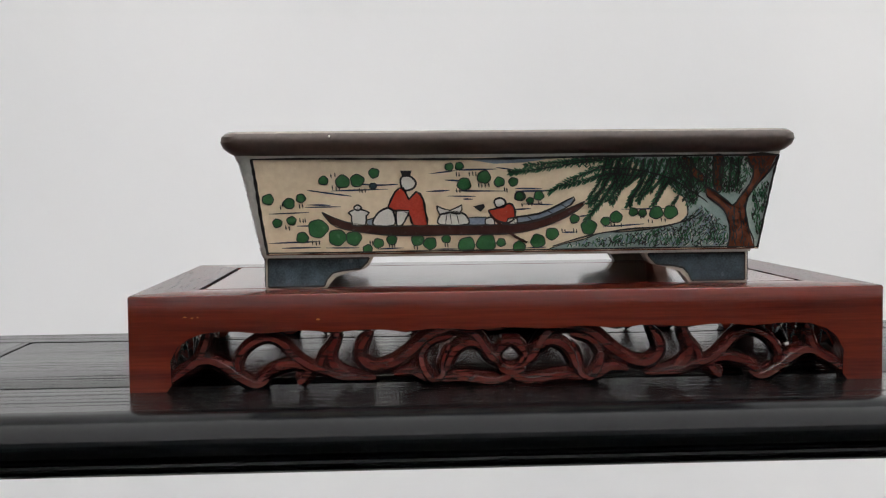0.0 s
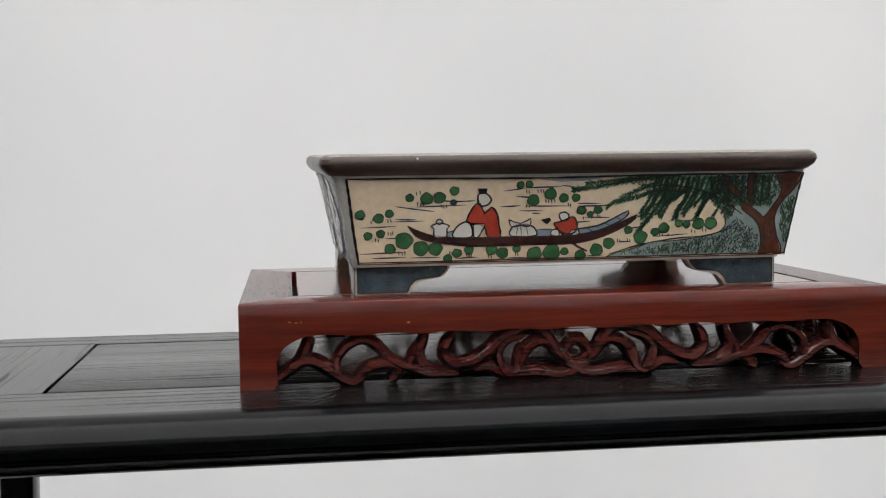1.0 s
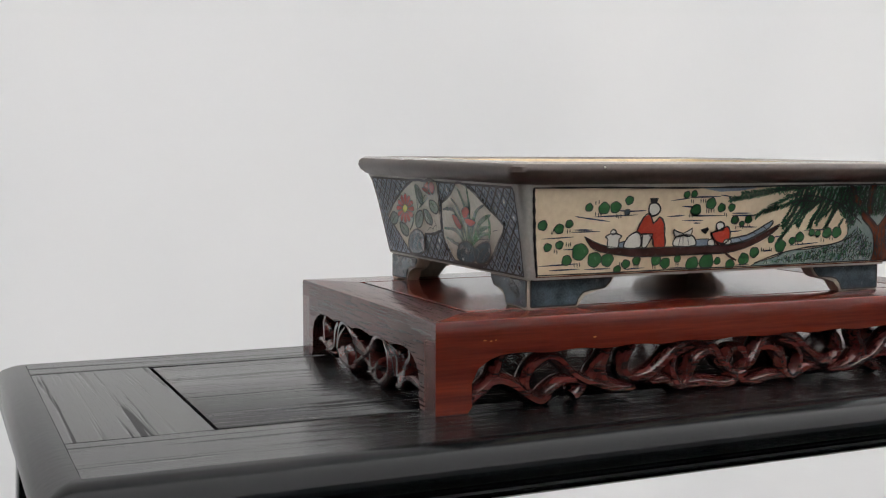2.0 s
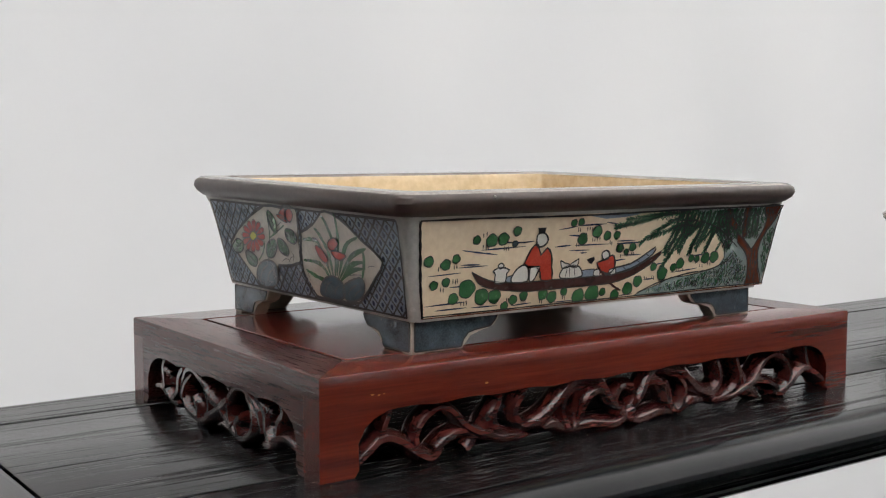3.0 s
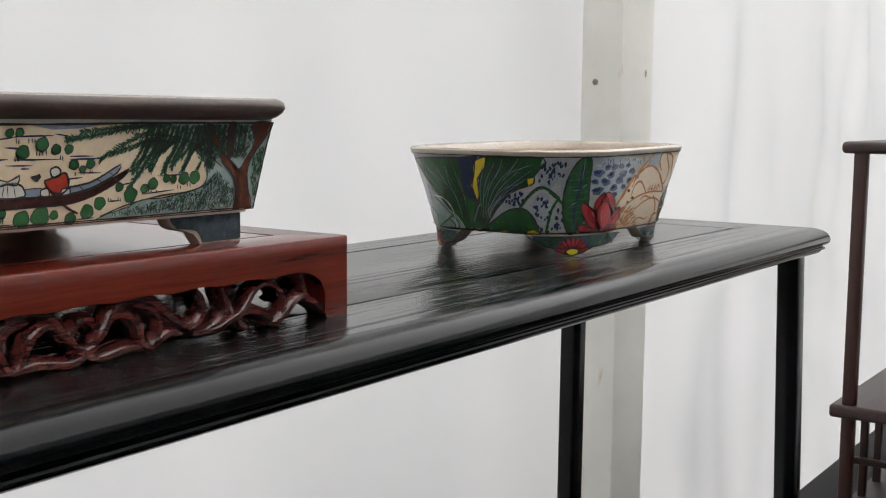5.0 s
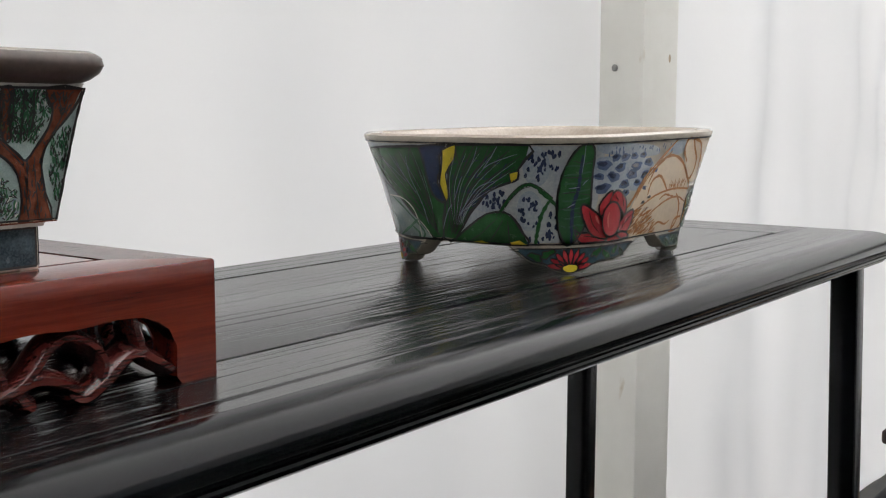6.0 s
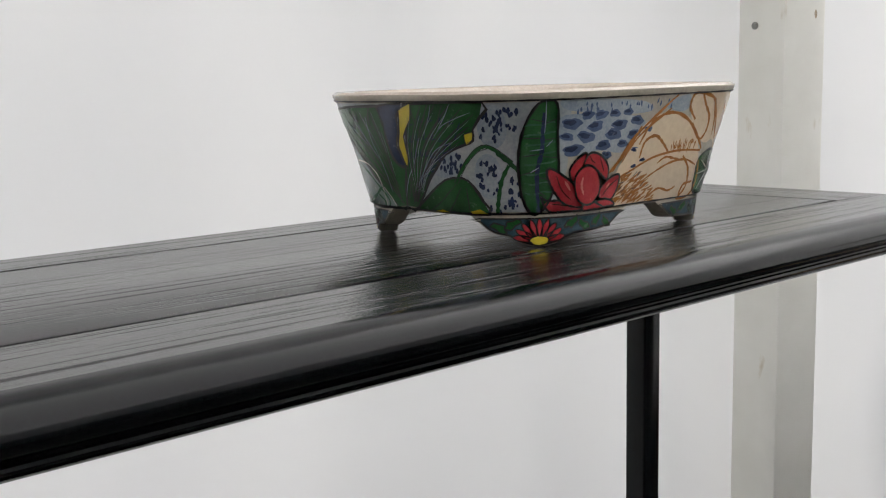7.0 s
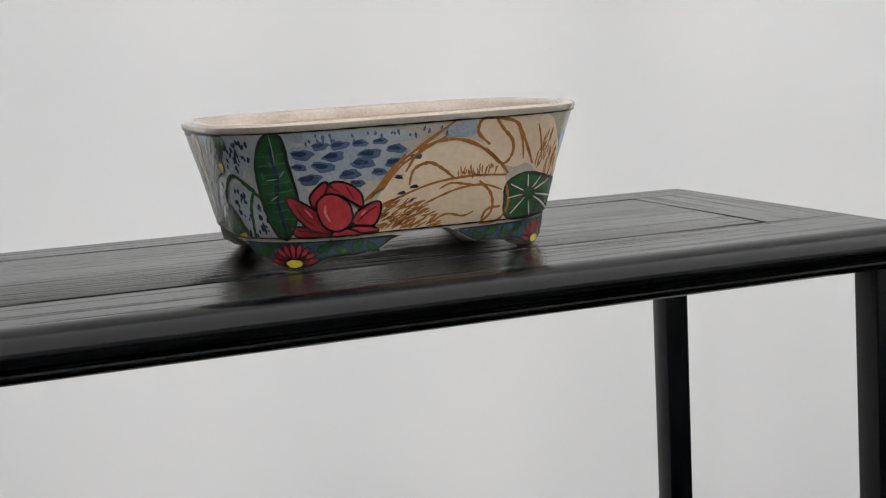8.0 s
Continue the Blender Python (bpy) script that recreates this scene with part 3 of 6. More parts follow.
loft(bm, [[(x, y, z) for x, y in rounded(hx, hy, min(BR, hy - 0.002), 10)] for hx, hy, z in ((0.0716, 0.0552, 0.0525), (0.067, 0.0521, 0.035), (0.061, 0.0476, 0.020), (0.055, 0.0426, 0.016), (0.04, 0.030, 0.0155))])
bm.faces.new(list(bm.verts)[-44:])
part("interior", bm, M_BUFF, bowl, "buff glazed inside")


# ---- enamel painting: flat colour pieces that follow the glazed walls ----


def on_front(u, v, lift):
    return Vector((u, -(wall_half(v)[1] + lift), v))


def on_left(u, v, lift):
    return Vector((-(wall_half(v)[0] + lift), u * 1.054, v))


def on_right(u, v, lift):
    return Vector((wall_half(v)[0] + lift, -u * 1.054, v))


def on_back(u, v, lift):
    return Vector((-u, wall_half(v)[1] + lift, v))


REF = rounded(0.0728, 0.0570, BR, 10)
REFLEN = [0.0]
for (xa, ya), (xb, yb) in zip(REF, REF[1:] + REF[:1]):
    REFLEN.append(REFLEN[-1] + math.hypot(xb - xa, yb - ya))
LAP = REFLEN[-1]


def on_bowl(s, v, lift):
    """s runs round the bowl in metres at mid height; below the wall it drops straight as the foot."""
    zs = [w[2] for w in BWALL[:5]]
    hx = float(np.interp(v, zs, [w[0] for w in BWALL[:5]])) - max(0.0, 0.0118 - v) * 0.12
    hy = float(np.interp(v, zs, [w[1] for w in BWALL[:5]])) - max(0.0, 0.0118 - v) * 0.12
    s = (s + 0.0050) % LAP
    i = max(j for j in range(len(REF)) if REFLEN[j] <= s + 1e-9)
    f = (s - REFLEN[i]) / (REFLEN[i + 1] - REFLEN[i])
    ring = rounded(hx + lift, hy + lift, BR, 10)
    (xa, ya), (xb, yb) = ring[i], ring[(i + 1) % len(ring)]
    return Vector((xa + (xb - xa) * f, ya + (yb - ya) * f, v))


def cuts_for(surf):
    if surf is on_bowl:
        return [(0, x) for lap in (-LAP, 0, LAP) for x in [a + lap - 0.0050 for a in REFLEN[:-1]]] + [(1, w[2]) for w in BWALL[:5]]
    return [(1, w[2]) for w in WALL]


def lay(bm, surf, layer):
    """Cut the flat drawing where the wall bends, then lay it on the wall."""
    lo = [min(v.co[k] for v in bm.verts) for k in (0, 1)]
    hi = [max(v.co[k] for v in bm.verts) for k in (0, 1)]
    for k, at in cuts_for(surf):
        if lo[k] < at < hi[k]:
            no = Vector((1, 0, 0)) if k == 0 else Vector((0, 1, 0))
            bmesh.ops.bisect_plane(bm, geom=bm.verts[:] + bm.edges[:] + bm.faces[:], plane_co=no * at, plane_no=no, dist=1e-7)
    bmesh.ops.triangulate(bm, faces=[f for f in bm.faces if len(f.verts) > 4])
    for v in bm.verts:
        v.co = surf(v.co.x, v.co.y, 0.00008 + 0.00007 * layer)


def fill(bm, pts):
    """pts in mm"""
    bm.faces.new([bm.verts.new((u / 1000, v / 1000, 0)) for u, v in pts])


def ribbon(bm, pts, wide, taper=0.5, steps=5):
    """A brush line through pts (mm) of the given width, thinner at its ends."""
    c = spline(pts, steps) if len(pts) > 2 else [np.array(pts[0]) + (np.array(pts[1]) - np.array(pts[0])) * i / 3 for i in range(4)]
    prev = None
    for i, q in enumerate(c):
        a, b = c[max(i - 1, 0)], c[min(i + 1, len(c) - 1)]
        d = np.array(b) - np.array(a)
        w = math.hypot(*d) or 1e-9
        k = taper + (1 - taper) * math.sin(math.pi * i / (len(c) - 1)) ** 0.6
        k *= 1 + 0.25 * math.sin(i * 2.7 + q[0])
        off = np.array((-d[1], d[0])) / w * wide * k / 2
        pair = [bm.verts.new((*(q + s * off) / 1000, 0)) for s in (-1, 1)]
        if prev:
            bm.faces.new((prev[0], pair[0], pair[1], prev[1]))
        prev = pair


def oval(u, v, a, b=None, n=14, wob=0.06, turn=0.0):
    b = b or a
    out = []
    for i in range(n):
        t = math.tau * i / n
        k = 1 + wob * math.sin(3 * t + u) + wob * math.sin(5 * t + v * 2)
        x, y = a * k * math.cos(t), b * k * math.sin(t)
        out.append((u + x * math.cos(turn) - y * math.sin(turn), v + x * math.sin(turn) + y * math.cos(turn)))
    return out


def patch(name, surf, host, mat, pts, layer=1, ink=0.0, smooth_line=False, label=""):
    """A filled enamel shape, with a dark outline as its own piece where ink is given."""
    if smooth_line:
        pts = [tuple(p) for p in spline(pts, 4, True)]
    bm = bmesh.new()
    fill(bm, pts)
    lay(bm, surf, layer)
    ob = part(name, bm, mat, host, label)
    if ink:
        bm = bmesh.new()
        ribbon(bm, [*pts, pts[0]], ink * (2.7 if host.name.startswith(("oval", "foot")) else 2.1), 0.8, 2)
        lay(bm, surf, layer + 1)
        part("outline", bm, M_INK, ob)
    return ob


def strokes(name, surf, host, mat, lines, wide, layer=3, taper=0.4, label=""):
    if name == "grass_tick":
        bm = bmesh.new()
        for pts in lines:
            ribbon(bm, pts, wide, taper)
        lay(bm, surf, layer)
        return tagged(part(name, bm, mat, host, label), kind="stuff")
    for pts in lines:
        bm = bmesh.new()
        ribbon(bm, pts, wide, taper)
        lay(bm, surf, layer)
        part(name, bm, mat, host, label)


def pad(u, v, r, mat=None):
    ob = patch("lily_pad", on_front, pot, mat or M_PAD, oval(u, v, r, r * 0.92, 20, 0.045), 2, 0.16)
    return ob


def inside(pts, u, v):
    hit = False
    for (x0, y0), (x1, y1) in zip(pts, pts[1:] + pts[:1]):
        if (y0 > v) != (y1 > v) and u < x0 + (v - y0) * (x1 - x0) / (y1 - y0):
            hit = not hit
    return hit


def dots(name, surf, host, mat, centre, spread, count, size, layer, seed, slim=0.6):
    rnd = random.Random(seed)
    for _ in range(count):
        bm = bmesh.new()
        a, k = rnd.random() * math.tau, rnd.random() ** 0.5
        u, v = centre[0] + spread[0] * k * math.cos(a), centre[1] + spread[1] * k * math.sin(a)
        z = size * (0.6 + 0.8 * rnd.random())
        fill(bm, oval(u, v, z * slim, z, 8, 0.1, rnd.uniform(-0.5, 0.5)))
        lay(bm, surf, layer)
        part(name, bm, mat, host)


def hatch(name, surf, host, mat, region, count, length, wide, layer, seed, lean=(-0.4, 0.4), label=""):
    """Short brush strokes scattered over a region."""
    rnd = random.Random(seed)
    lo = [min(p[k] for p in region) for k in (0, 1)]
    hi = [max(p[k] for p in region) for k in (0, 1)]
    bm, made = bmesh.new(), 0
    while made < count:
        u, v = rnd.uniform(lo[0], hi[0]), rnd.uniform(lo[1], hi[1])
        if not inside(region, u, v):
            continue
        made += 1
        a, ln = math.pi / 2 + rnd.uniform(*lean), length * rnd.uniform(0.6, 1.3)
        e = (u + ln * math.cos(a), v + ln * math.sin(a))
        if inside(region, *e):
            ribbon(bm, [(u, v), ((u + e[0]) / 2 + rnd.uniform(-0.15, 0.15) * ln, (v + e[1]) / 2), e], wide, 0.3, 2)
    lay(bm, surf, layer)
    return tagged(part(name, bm, mat, host, label), kind="stuff")


def frond(pts, seed, leaf=1.75, wide=0.52):
    """A hanging willow twig with paired narrow leaves."""
    rnd = random.Random(seed)
    c = spline(pts, 7)
    twig = bmesh.new()
    ribbon(twig, pts, 0.34, 0.5)
    lay(twig, on_front, 5)
    stem = part("willow_twig", twig, M_INK, pot)
    bm = bmesh.new()
    for i in range(1, len(c)):
        d = c[i] - c[i - 1]
        for f in (0.0, 0.5):
            q = c[i - 1] + d * f
            a = math.atan2(d[1], d[0])
            for s in (-1, 1):
                t = a + s * rnd.uniform(0.35, 0.75)
                ln = leaf * rnd.uniform(0.7, 1.15)
                ribbon(bm, [tuple(q), (q[0] + ln * 0.5 * math.cos(t), q[1] + ln * 0.5 * math.sin(t)), (q[0] + ln * math.cos(t + s * 0.1), q[1] + ln * math.sin(t + s * 0.1))], wide, 0.25, 2)
    for v in list(bm.verts):
        v.co.y = min(max(v.co.y, 0.0112), 0.0418)
    lay(bm, on_front, 4)
    part("willow_leaves", bm, M_LEAF, stem)
    bm = bmesh.new()
    for i in range(1, len(c)):
        q, d = c[i], c[i] - c[i - 1]
        a = math.atan2(d[1], d[0]) + rnd.choice((-1, 1)) * rnd.uniform(0.4, 0.8)
        ribbon(bm, [tuple(q), (q[0] + 0.7 * leaf * math.cos(a), q[1] + 0.7 * leaf * math.sin(a))], 0.3, 0.3)
    for v in list(bm.verts):
        v.co.y = min(max(v.co.y, 0.0112), 0.0418)
    lay(bm, on_front, 5)
    part("leaf_shadows", bm, M_INK, stem, "dark brush strokes among the leaves")


# the lake scene on the front wall
patch("scene_ground", on_front, pot, M_CREAM, [(-81.5, 41.6), (-77.6, 11.4), (81.2, 11.4), (86.2, 41.6)], 0, 0, False, "cream glazed picture field")
strokes("panel_line", on_front, pot, M_INK, [[(-82.0, 41.6), (-80.9, 33.9), (-79.5, 22.4), (-77.8, 11.4)]], 1.0, 3, 0.8)
strokes("panel_line", on_front, pot, M_INK, [[(-82.2, 41.6), (-58.9, 41.6), (-26.4, 41.2), (-1.8, 41.2), (31.1, 41.6), (56.1, 41.6), (86.3, 41.6)]], 0.7, 6, 0.8)
strokes("panel_line", on_front, pot, M_BARK, [[(-78.1, 11.4), (-51.2, 11.4), (-18.0, 11.4), (24.0, 11.4), (57.8, 11.4), (81.3, 11.4)]], 0.45, 7, 0.8)
strokes("panel_line", on_front, pot, M_INK, [[(-78.1, 12.0), (-51.2, 11.9), (-18.0, 12.0), (24.0, 11.9), (57.8, 12.0), (81.3, 11.9)]], 0.5, 6, 0.8)
strokes("panel_line", on_front, pot, M_INK, [[(86.1, 41.6), (84.8, 34.8), (83.0, 23.9), (81.0, 11.6)]], 0.75, 6, 0.8)
pad(-77.2, 29.0, 1.78)
pad(-70.7, 27.7, 1.79)
pad(-66.9, 29.3, 1.46)
pad(-74.5, 21.5, 1.47)
pad(-70.0, 22.2, 1.47)
pad(-59.7, 34.8, 1.46)
pad(-53.7, 34.4, 2.20)
pad(-49.1, 34.7, 2.12)
pad(-43.8, 37.0, 1.63)
pad(-66.7, 16.8, 1.88)
pad(-61.7, 19.6, 3.11)
pad(-55.6, 16.7, 2.79)
pad(-50.4, 16.4, 2.47)
pad(-42.6, 14.7, 1.65)
pad(-38.3, 15.7, 1.65)
pad(-46.0, 12.9, 1.49)
pad(-30.1, 15.6, 1.99)
pad(-26.1, 14.4, 2.08)
pad(-20.9, 15.8, 1.41)
pad(-14.3, 13.8, 2.67)
pad(-8.0, 14.2, 3.09)
pad(-3.2, 14.4, 1.42)
pad(-20.0, 38.7, 1.31)
pad(-16.8, 38.9, 1.31)
pad(-8.9, 35.4, 2.14)
pad(-15.2, 33.2, 2.14)
pad(-4.0, 33.8, 1.65)
pad(0.5, 33.8, 1.49)
pad(2.4, 29.2, 1.50)
pad(2.8, 29.2, 1.66)
pad(6.0, 27.7, 1.17)
pad(8.8, 29.3, 1.58)
pad(20.5, 21.7, 1.51)
pad(25.2, 19.0, 2.52)
pad(13.3, 17.0, 2.10)
pad(8.7, 14.7, 2.35)
pad(2.7, 12.9, 2.01)
pad(30.6, 20.8, 1.51)
pad(34.0, 22.1, 2.02)
pad(39.6, 23.7, 1.43)
pad(42.6, 23.3, 1.35)
pad(47.1, 23.4, 2.20)
pad(51.8, 23.5, 2.28)
pad(-44.1, 32.9, 1.1, M_SLATE)
strokes("ripple", on_front, pot, M_NAVY, [[(-77.1, 24.4), (-64.5, 24.8)], [(-65.7, 26.4), (-54.3, 26.5)], [(-64.8, 31.8), (-57.5, 30.7), (-50.9, 29.8)], [(-49.3, 33.7), (-42.7, 33.2), (-36.2, 33.4)], [(-57.5, 31.5), (-39.5, 31.9)], [(-77.4, 15.1), (-61.0, 15.5)]], 0.5, 1, 0.3)
strokes("ripple", on_front, pot, M_NAVY, [[(-73.3, 13.5), (-61.0, 13.6)], [(-59.4, 13.4), (-48.7, 13.3)], [(-68.3, 20.5), (-63.4, 20.5)], [(-26.4, 36.6), (-18.2, 37.5)], [(-18.2, 37.7), (-5.0, 37.9)], [(-21.4, 34.6), (-14.8, 34.2)]], 0.5, 1, 0.3)
strokes("ripple", on_front, pot, M_NAVY, [[(-27.2, 31.0), (-19.8, 31.3)], [(-18.1, 31.1), (-1.6, 30.9)], [(-20.6, 29.5), (-11.5, 29.3)], [(-15.6, 28.5), (-12.5, 28.4)], [(-42.9, 12.8), (-34.6, 13.1)], [(-24.7, 12.5), (-16.3, 12.5)]], 0.5, 1, 0.3)
strokes("ripple", on_front, pot, M_NAVY, [[(-5.0, 38.4), (0.8, 37.6)], [(-64.9, 27.2), (-57.5, 27.0)]], 0.5, 1, 0.3)
strokes("ripple", on_front, pot, M_NAVY, [[(1.1, 31.7), (9.9, 31.6)], [(1.2, 30.8), (12.8, 30.8)], [(3.7, 26.7), (13.3, 26.4)], [(-2.1, 24.8), (6.3, 25.2)], [(16.4, 17.4), (21.5, 17.4)], [(35.6, 24.6), (49.9, 24.7)]], 0.5, 1, 0.3)
strokes("ripple", on_front, pot, M_NAVY, [[(29.9, 19.0), (43.3, 19.8)], [(21.4, 22.4), (26.4, 22.9)], [(4.8, 12.5), (11.5, 12.7)]], 0.5, 1, 0.3)
strokes("grass_tick", on_front, pot, M_INK, [[(-57.4, 36.9), (-57.2, 35.5)], [(-56.1, 37.3), (-56.0, 35.9)], [(-57.0, 33.3), (-56.9, 31.8)], [(-55.8, 33.0), (-55.7, 31.5)], [(-54.8, 33.2), (-54.7, 31.7)], [(-48.5, 32.4), (-48.3, 30.9)]], 0.42, 3, 0.4)
strokes("grass_tick", on_front, pot, M_INK, [[(-47.7, 32.2), (-47.5, 30.7)], [(-46.7, 32.3), (-46.5, 30.8)], [(-72.8, 28.0), (-72.7, 26.6)], [(-73.4, 27.2), (-73.3, 25.7)], [(-67.5, 27.5), (-67.3, 26.0)], [(-66.5, 27.6), (-66.3, 26.1)]], 0.42, 3, 0.4)
strokes("grass_tick", on_front, pot, M_INK, [[(-67.4, 23.1), (-67.3, 21.6)], [(-66.4, 22.9), (-66.3, 21.4)], [(-65.8, 23.1), (-65.6, 21.6)], [(-71.9, 20.8), (-71.8, 19.3)], [(-70.9, 20.6), (-70.7, 19.1)], [(-63.6, 15.9), (-63.5, 14.4)]], 0.42, 3, 0.4)
strokes("grass_tick", on_front, pot, M_INK, [[(-62.5, 15.7), (-62.3, 14.2)], [(-61.5, 15.9), (-61.3, 14.4)], [(-45.3, 15.6), (-45.2, 14.1)], [(-44.5, 15.4), (-44.4, 13.9)], [(-39.2, 14.7), (-39.0, 13.2)], [(-38.3, 14.4), (-38.2, 12.9)]], 0.42, 3, 0.4)
strokes("grass_tick", on_front, pot, M_INK, [[(-37.5, 14.7), (-37.4, 13.2)], [(-31.3, 14.1), (-31.1, 12.6)], [(-30.3, 13.9), (-30.1, 12.4)], [(-21.3, 14.6), (-21.2, 13.1)], [(-20.5, 14.4), (-20.3, 12.9)], [(-10.7, 33.6), (-10.5, 32.1)]], 0.42, 3, 0.4)
strokes("grass_tick", on_front, pot, M_INK, [[(-9.6, 33.5), (-9.5, 32.0)], [(-8.6, 33.5), (-8.4, 32.0)], [(-7.4, 33.6), (-7.2, 32.1)], [(-2.4, 32.2), (-2.2, 30.7)], [(-1.6, 31.9), (-1.4, 30.4)], [(-17.7, 32.0), (-17.5, 30.5)]], 0.42, 3, 0.4)
strokes("grass_tick", on_front, pot, M_INK, [[(-16.6, 32.0), (-16.5, 30.5)], [(-17.8, 37.2), (-17.6, 35.7)], [(-16.9, 37.0), (-16.8, 35.5)], [(-13.7, 37.2), (-13.5, 35.7)], [(-12.6, 37.2), (-12.4, 35.8)], [(-11.6, 37.1), (-11.4, 35.6)]], 0.42, 3, 0.4)
strokes("grass_tick", on_front, pot, M_INK, [[(5.4, 27.5), (5.6, 26.2)], [(6.4, 27.3), (6.6, 26.0)], [(8.7, 27.7), (8.9, 26.3)], [(9.5, 27.5), (9.7, 26.2)], [(16.4, 18.7), (16.6, 17.3)], [(17.4, 18.4), (17.6, 17.1)]], 0.42, 3, 0.4)
strokes("grass_tick", on_front, pot, M_INK, [[(20.2, 18.7), (20.4, 17.3)], [(21.1, 18.4), (21.3, 17.0)], [(32.3, 20.7), (32.5, 19.3)], [(33.3, 20.5), (33.6, 19.1)], [(35.7, 20.2), (35.9, 18.9)], [(41.9, 22.7), (42.2, 21.4)]], 0.42, 3, 0.4)
strokes("grass_tick", on_front, pot, M_INK, [[(42.9, 22.9), (43.1, 21.6)], [(44.5, 21.4), (44.7, 20.1)], [(45.8, 21.2), (46.0, 19.9)], [(48.7, 21.8), (49.0, 20.5)], [(50.0, 21.6), (50.2, 20.2)], [(3.3, 27.1), (3.5, 25.8)]], 0.42, 3, 0.4)
patch("boat", on_front, pot, M_BOAT, [(-60.4, 24.8), (-57.6, 23.5), (-53.5, 21.8), (-47.8, 20.7), (-39.5, 20.1), (-27.2, 20.2), (-13.9, 20.1), (1.1, 20.3), (8.7, 21.3), (15.2, 23.7), (20.2, 25.9), (23.6, 27.2), (22.9, 25.7), (18.8, 22.9), (11.4, 19.6), (3.9, 17.7), (-3.6, 17.1), (-13.9, 17.1), (-26.3, 17.0), (-36.3, 17.0), (-46.2, 18.0), (-53.5, 19.3), (-57.6, 21.1)], 3, 0.2, False)
patch("boat_deck", on_front, pot, M_PALEBLUE, [(1.3, 22.5), (8.8, 23.5), (14.6, 26.0), (20.2, 28.8), (19.2, 26.3), (14.6, 23.9), (8.8, 21.7), (1.3, 20.4)], 3, 0.28, False)
strokes("deck_line", on_front, pot, M_INK, [[(5.1, 22.7), (7.2, 21.3)], [(11.3, 24.6), (13.8, 23.3)], [(15.6, 26.5), (18.1, 25.4)]], 0.3, 5, 0.4)
patch("boat_deck", on_front, pot, M_PALEBLUE, [(-46.1, 22.3), (-42.8, 22.7), (-42.8, 20.4), (-46.1, 20.6)], 2, 0.2, False)
patch("boat_deck", on_front, pot, M_PALEBLUE, [(-14.3, 22.4), (-8.1, 22.6), (-8.1, 20.2), (-14.3, 20.2)], 2, 0.2, False)
patch("red_shape", on_front, pot, M_RED, [(-39.5, 26.1), (-37.2, 31.0), (-34.6, 32.2), (-32.8, 28.7), (-30.5, 31.0), (-28.3, 28.7), (-27.6, 24.6), (-27.0, 20.3), (-31.5, 20.3), (-32.4, 23.1), (-34.6, 25.0), (-37.7, 25.0)], 4, 0.32, False, "plain red enamel shape")
patch("white_shape", on_front, pot, M_WHITE, [(-44.1, 20.6), (-42.8, 24.2), (-39.5, 25.9), (-37.7, 24.6), (-37.6, 20.5)], 4, 0.3, True)
patch("white_shape", on_front, pot, M_WHITE, [(-36.9, 25.0), (-32.8, 25.0), (-33.6, 22.8), (-35.0, 20.4), (-36.7, 20.5)], 5, 0.28, False)
patch("pale_shape", on_front, pot, M_WHITE, [(-35.2, 35.5), (-32.5, 35.9), (-30.6, 34.0), (-31.3, 32.2), (-33.6, 31.4), (-35.1, 32.4)], 4, 0.32, True)
patch("dark_shape", on_front, pot, M_INK, [(-35.5, 37.7), (-31.9, 37.7), (-32.4, 35.9), (-34.9, 35.9)], 5, 0, False)
patch("jar_shape", on_front, pot, M_WHITE, [(-52.2, 24.5), (-50.2, 25.5), (-47.7, 25.5), (-45.4, 24.5), (-46.4, 23.5), (-46.7, 20.6), (-50.8, 20.6), (-51.0, 23.5)], 4, 0.26, False)
patch("jar_shape", on_front, pot, M_WHITE, [(-50.3, 26.1), (-49.1, 27.0), (-47.9, 26.1), (-49.1, 25.2)], 5, 0.24, True)
patch("bundle_shape", on_front, pot, M_WHITE, [(-23.0, 20.5), (-22.9, 23.3), (-20.6, 24.3), (-16.8, 24.3), (-14.5, 23.1), (-14.2, 20.4)], 4, 0.28, True)
patch("bundle_shape", on_front, pot, M_WHITE, [(-24.0, 26.4), (-19.7, 24.9), (-16.0, 26.6), (-16.6, 23.8), (-19.6, 24.3), (-23.0, 23.7)], 5, 0.26, False)
strokes("fold_line", on_front, pot, M_INK, [[(-20.7, 23.8), (-21.2, 20.5)], [(-19.7, 24.1), (-19.2, 20.5)], [(-17.7, 24.1), (-16.8, 20.5)]], 0.3, 6, 0.4)
patch("red_shape", on_front, pot, M_RED, [(-7.5, 24.8), (-3.6, 25.7), (-0.7, 27.0), (0.8, 25.6), (1.2, 22.7), (-1.0, 20.6), (-4.8, 21.5), (-6.5, 23.2)], 4, 0.3, False, "plain red enamel shape")
patch("pale_shape", on_front, pot, M_WHITE, [(-5.5, 27.9), (-3.6, 28.7), (-2.0, 27.6), (-2.5, 25.9), (-4.7, 25.8)], 4, 0.3, True)
patch("white_shape", on_front, pot, M_WHITE, [(-8.3, 22.1), (-6.0, 22.6), (-5.4, 20.2), (-8.3, 20.3)], 4, 0.26, False)
patch("white_shape", on_front, pot, M_WHITE, [(-1.0, 22.1), (1.7, 22.2), (1.7, 20.3), (-1.4, 20.3)], 4, 0.26, False)
patch("dark_shape", on_front, pot, M_INK, [(-12.3, 26.1), (-9.0, 26.9), (-8.5, 25.9), (-9.8, 24.4), (-10.8, 24.9)], 4, 0, False)
strokes("oar", on_front, pot, M_BOAT, [[(-6.9, 23.4), (-3.1, 19.8), (1.1, 16.4), (5.2, 14.3)]], 0.9, 6, 0.7)
